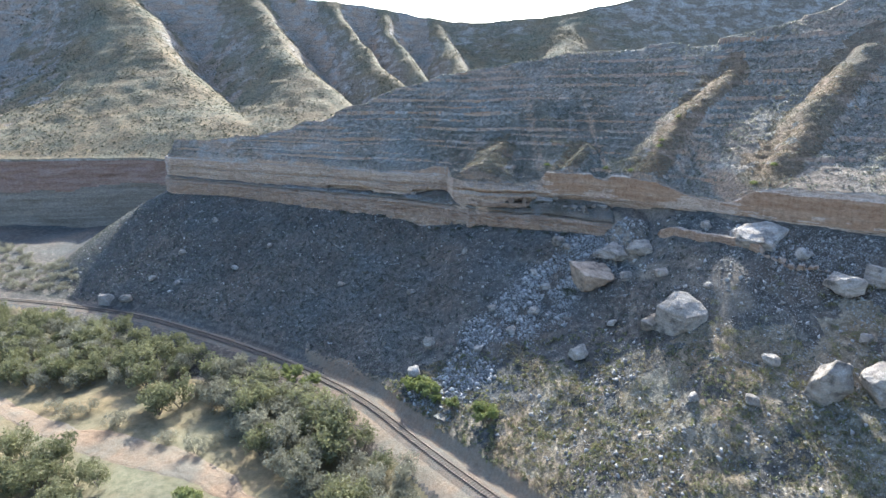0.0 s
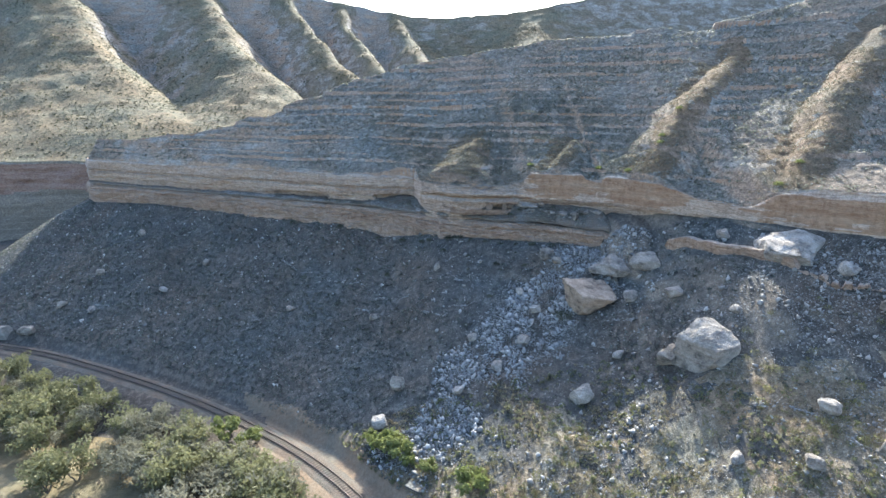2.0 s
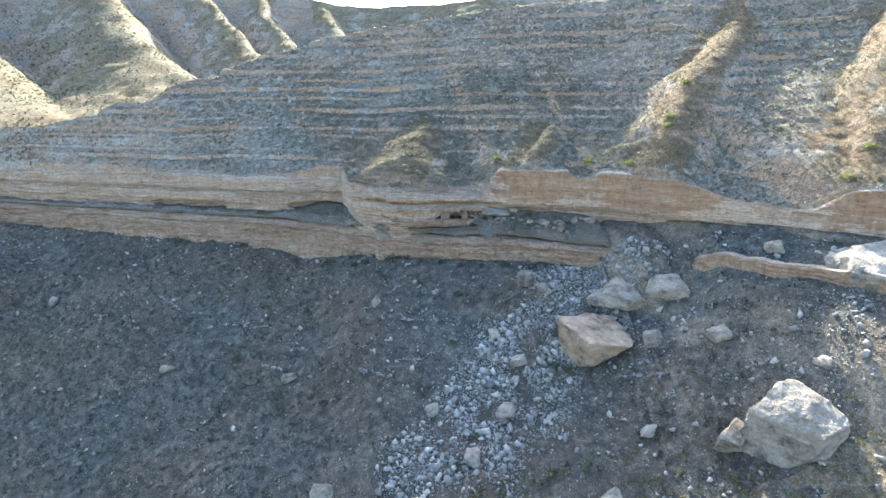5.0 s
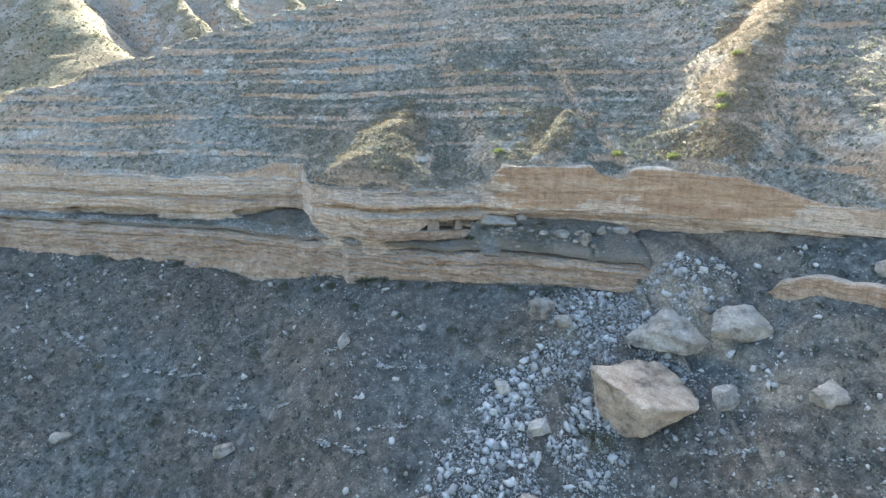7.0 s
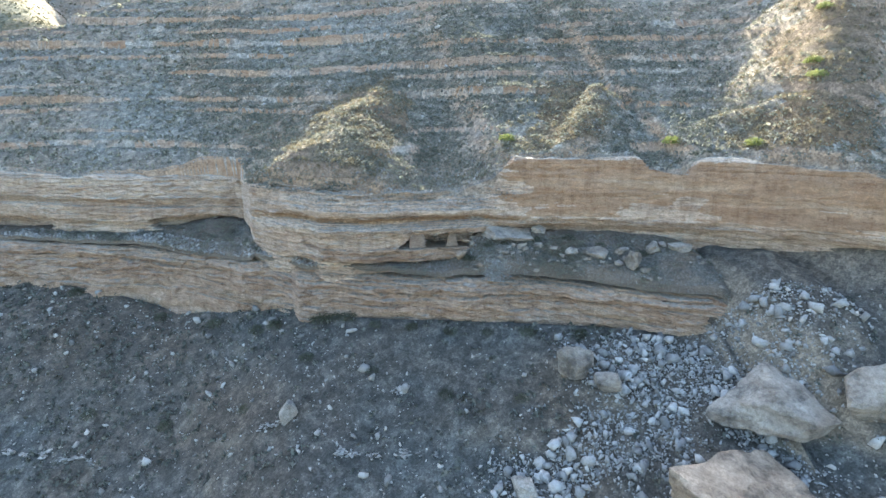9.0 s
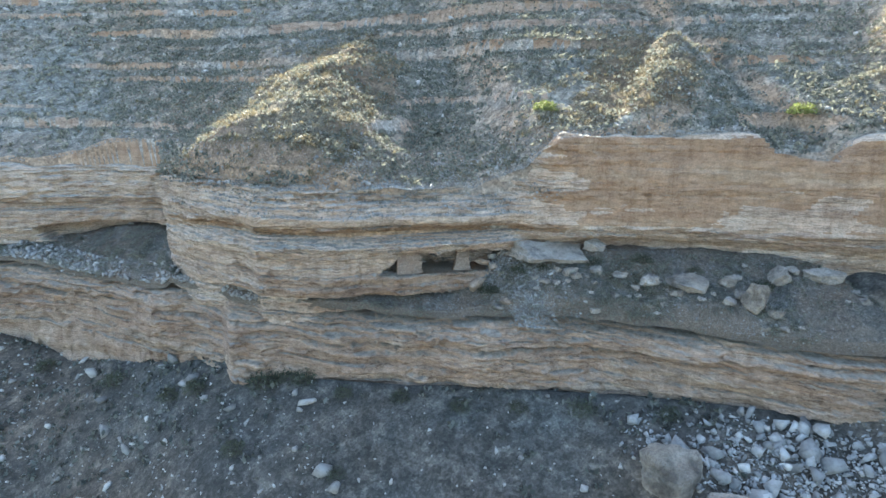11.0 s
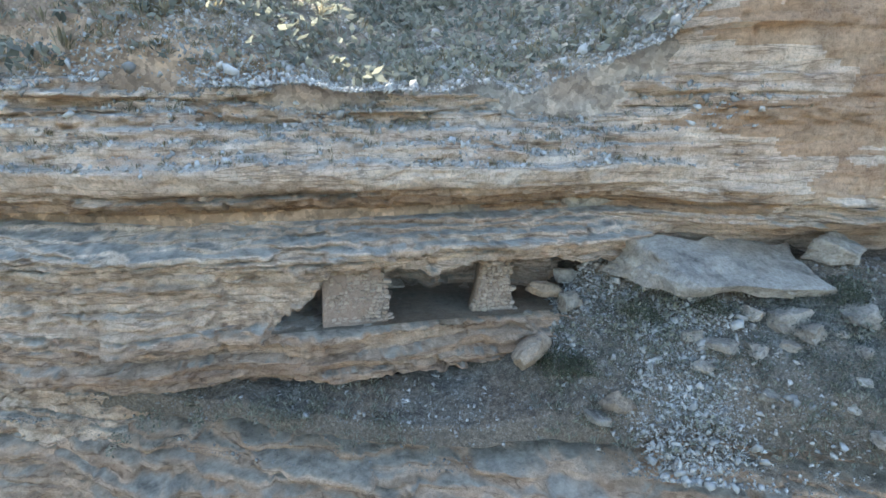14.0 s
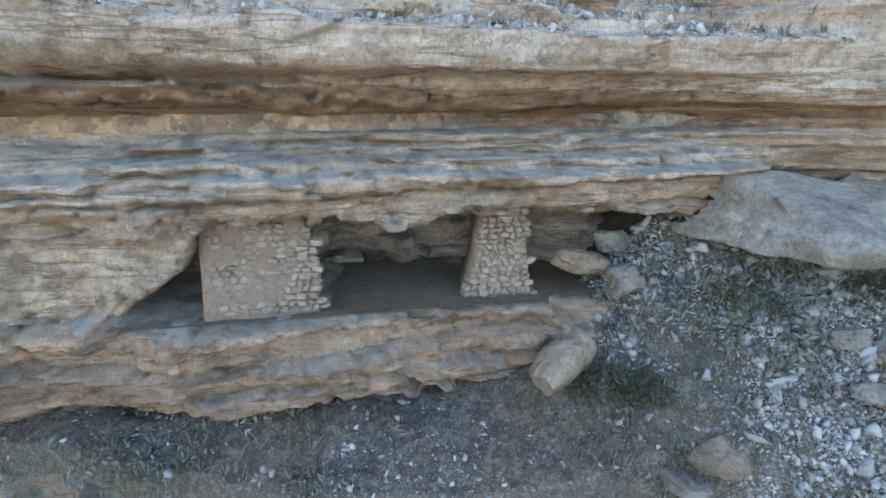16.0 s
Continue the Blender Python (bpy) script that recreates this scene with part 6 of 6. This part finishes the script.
def tree(name, high, wide, seed, leaf_mat, label, category, leaves=1500, leaf=(0.34, 0.22), sparse=0.0):
    r = np.random.default_rng(seed)
    base = bpy.data.objects.new(name, None)
    scene.collection.objects.link(base)
    tagged(base, label, category)
    bm = bmesh.new()
    stems = r.integers(2, 5)
    lobes = []
    for k in range(stems):
        a = 2 * math.pi * (k + r.uniform(0, 0.6)) / stems
        fork = np.array([math.cos(a) * wide * 0.12, math.sin(a) * wide * 0.12, high * r.uniform(0.22, 0.34)])
        limb(bm, (math.cos(a) * 0.12, math.sin(a) * 0.12, -0.2), fork, 0.05 * high * 0.4 + 0.04, 0.03 * high * 0.35 + 0.03)
        for q in range(4):
            b = a + r.uniform(-1.1, 1.1)
            rad = wide * r.uniform(0.15, 0.40)
            tip = np.array([math.cos(b) * rad, math.sin(b) * rad, high * r.uniform(0.45, 0.88)])
            limb(bm, fork, tip, 0.03 * high * 0.3 + 0.02, 0.012)
            lobes.append((tip, r.uniform(0.16, 0.27) * wide))
            for e in range(2):
                t2 = tip + r.normal(size=3) * wide * 0.13
                limb(bm, tip, t2, 0.02, 0.006, 4)
                lobes.append((t2, r.uniform(0.10, 0.18) * wide))
    part("trunk", bm, MAT_BARK, base)
    c = []
    weights = np.array([l[1] ** 2 for l in lobes])
    counts = (weights / weights.sum() * leaves).astype(int) + 4
    for (ctr, rad), n in zip(lobes, counts):
        d = r.normal(size=(n, 3))
        d /= np.linalg.norm(d, axis=1, keepdims=True)
        p = ctr + d * rad * (r.uniform(0.35, 1.08, (n, 1)) ** 0.6) * np.array([1, 1, 0.85])
        c.append(p)
    c = np.concatenate(c)
    c[:, 2] = np.maximum(c[:, 2], 0.25)
    n = len(c)
    a = r.normal(size=(n, 3)); a[:, 2] += 0.4
    a /= np.linalg.norm(a, axis=1, keepdims=True)
    b = np.cross(a, r.normal(size=(n, 3)))
    b /= np.linalg.norm(b, axis=1, keepdims=True)
    L, W = leaf[0] * r.uniform(0.5, 1.4, (n, 1)), leaf[1] * r.uniform(0.5, 1.4, (n, 1))
    v = np.stack([c - a * L, c + b * W, c + a * L, c - b * W], 1).reshape(-1, 3)
    mesh_object("crown", v, np.arange(4 * n).reshape(n, 4), leaf_mat, False, base)
    return base


OLIVE = [tree("tree", 6.5, 7.5, 500 + k, MAT_LEAF, "olive-green mesquite tree with a dense rounded crown", "tree", 1250, (0.34, 0.17)) for k in range(4)]
GREY = [tree("tree", 6.0, 7.0, 520 + k, MAT_GREYLEAF, "grey-brown leafless-looking tree with twiggy crown", "tree", 1250, (0.36, 0.10)) for k in range(3)]
GREEN = [tree("bush", 3.0, 4.2, 540 + k, MAT_BRIGHT, "fresh green leafy bush in sunlight", "bush", 800, (0.28, 0.2)) for k in range(2)]
TWIG = [tree("bush", 2.4, 4.2, 550 + k, MAT_GREYLEAF, "low dry twiggy bush on open ground", "bush", 500, (0.34, 0.05)) for k in range(2)]


def plant(stock, spots, seed, lo, hi, group, height=ground_z):
    r = np.random.default_rng(seed)
    for k, (px_, py_) in enumerate(spots):
        src = stock[k % len(stock)]
        s_ = r.uniform(lo, hi)
        zz = float(height(np.array(float(px_)), np.array(float(py_)))) - 0.1
        m = pose(px_, py_, zz, 0, 0, r.uniform(0, 360)) @ Matrix.Diagonal((s_, s_, s_ * r.uniform(0.85, 1.1), 1))
        if k < len(stock) and not src.get("group"):
            src.matrix_basis = m
            ob = src
        else:
            ob = src.copy()
            scene.collection.objects.link(ob)
            ob.matrix_basis = m
            for ch in src.children:
                c2 = ch.copy()
                scene.collection.objects.link(c2)
                c2.parent = ob
        ob["group"] = group


def fill(corners, step, seed):
    """Spots on a loose grid inside a polygon."""
    r = np.random.default_rng(seed)
    c = np.array(corners, float)
    out = []
    for gx_ in np.arange(c[:, 0].min(), c[:, 0].max(), step):
        for gy_ in np.arange(c[:, 1].min(), c[:, 1].max(), step):
            qx, qy = gx_ + r.uniform(-0.45, 0.45) * step, gy_ + r.uniform(-0.45, 0.45) * step
            inside = False
            for (ax, ay), (bx, by) in zip(c, np.roll(c, -1, 0)):
                if (ay > qy) != (by > qy) and qx < (bx - ax) * (qy - ay) / (by - ay) + ax:
                    inside = not inside
            if inside:
                out.append((qx, qy))
    r.shuffle(out)
    return out


plant(OLIVE + GREY[:2], fill([(-150, 160), (-118, 153), (-92, 146), (-72, 133.5), (-62, 126), (-66, 118), (-78, 117), (-98, 117), (-118, 122), (-150, 132)], 4.0, 61), 71, 0.55, 1.0, "riverside trees")
plant(OLIVE, [(-63.5, 106), (-66, 109.5), (-60, 108.5), (-45, 111), (-41, 113.5)], 72, 0.8, 1.1, "riverside trees")
plant(GREY + OLIVE[:1], fill([(-60, 125), (-40, 115.5), (-24, 102.5), (-12, 88), (-2, 75.5), (-6, 66), (-22, 70), (-32, 84), (-38, 94), (-46, 102), (-58, 112)], 4.0, 62), 73, 0.6, 1.1, "trees along the track")
plant(GREEN, [(-36, 116), (-31, 112.5), (-8.2, 107.5), (-5.8, 104.8), (-3.0, 102.5), (-1.5, 100.5), (2.0, 97.8), (-45, 78.5), (-43, 77), (-82, 82), (-84, 79), (-4.5, 104), (8, 92)], 74, 0.6, 1.2, "green bushes")
plant(OLIVE, fill([(-100, 97), (-84, 91), (-70, 88.5), (-62, 84), (-62, 74), (-100, 74)], 4.6, 63), 75, 0.5, 0.85, "riverside trees")
plant(TWIG, fill([(-215, 188), (-150, 179), (-129, 174), (-136, 192), (-160, 212), (-215, 250)], 4.4, 64), 77, 0.5, 1.0, "dry bushes at the canyon mouth")
plant(TWIG, [(-83, 105), (-80, 107), (-57, 96), (-46.5, 95), (-43.5, 97), (-40, 98), (-70, 101), (-49, 92), (-35, 92), (-88, 108)], 76, 0.7, 1.2, "dry bushes on the field")

plant(GREY, [(-142, 548)], 78, 1.0, 1.1, "lone trees on the skyline", far_z)

# shrubs by the ruin
MAT_DARKLEAF = leaf_material("dark_shrub_leaf", (0.05, 0.06, 0.04), (0.13, 0.14, 0.09), False)
for k, (bx, by, bs, where) in enumerate(((26.9, 151.5, 0.55, 1), (28.4, 150.9, 0.5, 1), (24.75, 151.75, 0.72, 1), (25.15, 151.4, 0.55, 1), (31.5, 150.0, 0.7, 1), (34.5, 148.9, 0.8, 1), (40.0, 144.5, 0.8, 1), (37, 146.8, 0.6, 1),
                                         (9.8, 155.6, 1.3, 0), (11.2, 155.2, 1.0, 0), (12.6, 154.3, 1.1, 0), (15, 152.2, 0.8, 0), (22, 148.8, 0.9, 0), (31.5, 124.5, 1.9, 0), (30.5, 126.0, 1.4, 0), (3, 158.5, 1.0, 0), (18.5, 150.5, 0.8, 0), (-20, 176, 1.2, 0), (-35, 184, 1.2, 0), (25.5, 147.5, 0.8, 0), (29, 145.8, 1.0, 0), (5, 158.0, 1.1, 0), (-2, 163.5, 1.2, 0), (-9, 169.5, 1.1, 0), (33.5, 143.6, 0.9, 0),
                                         (8, 151, 0.9, 0), (2, 150, 0.8, 0), (14, 147.5, 0.7, 0), (20, 143, 0.9, 0), (-6, 154, 1.0, 0), (26, 140, 0.8, 0), (17, 134, 0.8, 0), (-14, 158, 1.0, 0), (11, 128, 0.9, 0), (-3, 133, 0.9, 0), (6, 122, 0.9, 0), (-18, 148, 1.0, 0), (-28, 160, 1.1, 0))):
    v, f = leaf_cloud(700, 700 + k, (1, 1, 0.95), (0.16, 0.05), 0.8)
    zz = float((shelf_z if where else ground_z)(np.array(bx), np.array(by)))
    ob = mesh_object("shrub", v * bs, f, MAT_DARKLEAF)
    ob.location = (bx, by, zz - 0.05)
    tagged(ob, "dark green shrub rooted in the scree beside rock", "shrub", "shrubs along the cliff")
for k, (bx, by) in enumerate(((64.5, 150.5), (57.5, 144.0), (58.5, 145.5), (50, 142.8), (30, 155), (70, 120), (75, 122), (45, 148))):
    v, f = leaf_cloud(500, 740 + k, (1, 1, 0.9), (0.24, 0.10), 0.8)
    ob = mesh_object("bush", v * 1.0, f, MAT_BRIGHT)
    ob.location = (bx, by, float(hill_z(np.array(float(bx)), np.array(float(by)))) - 0.05)
    tagged(ob, "yellow-green bush on the sunlit rib", "bush", "bushes on the hill")
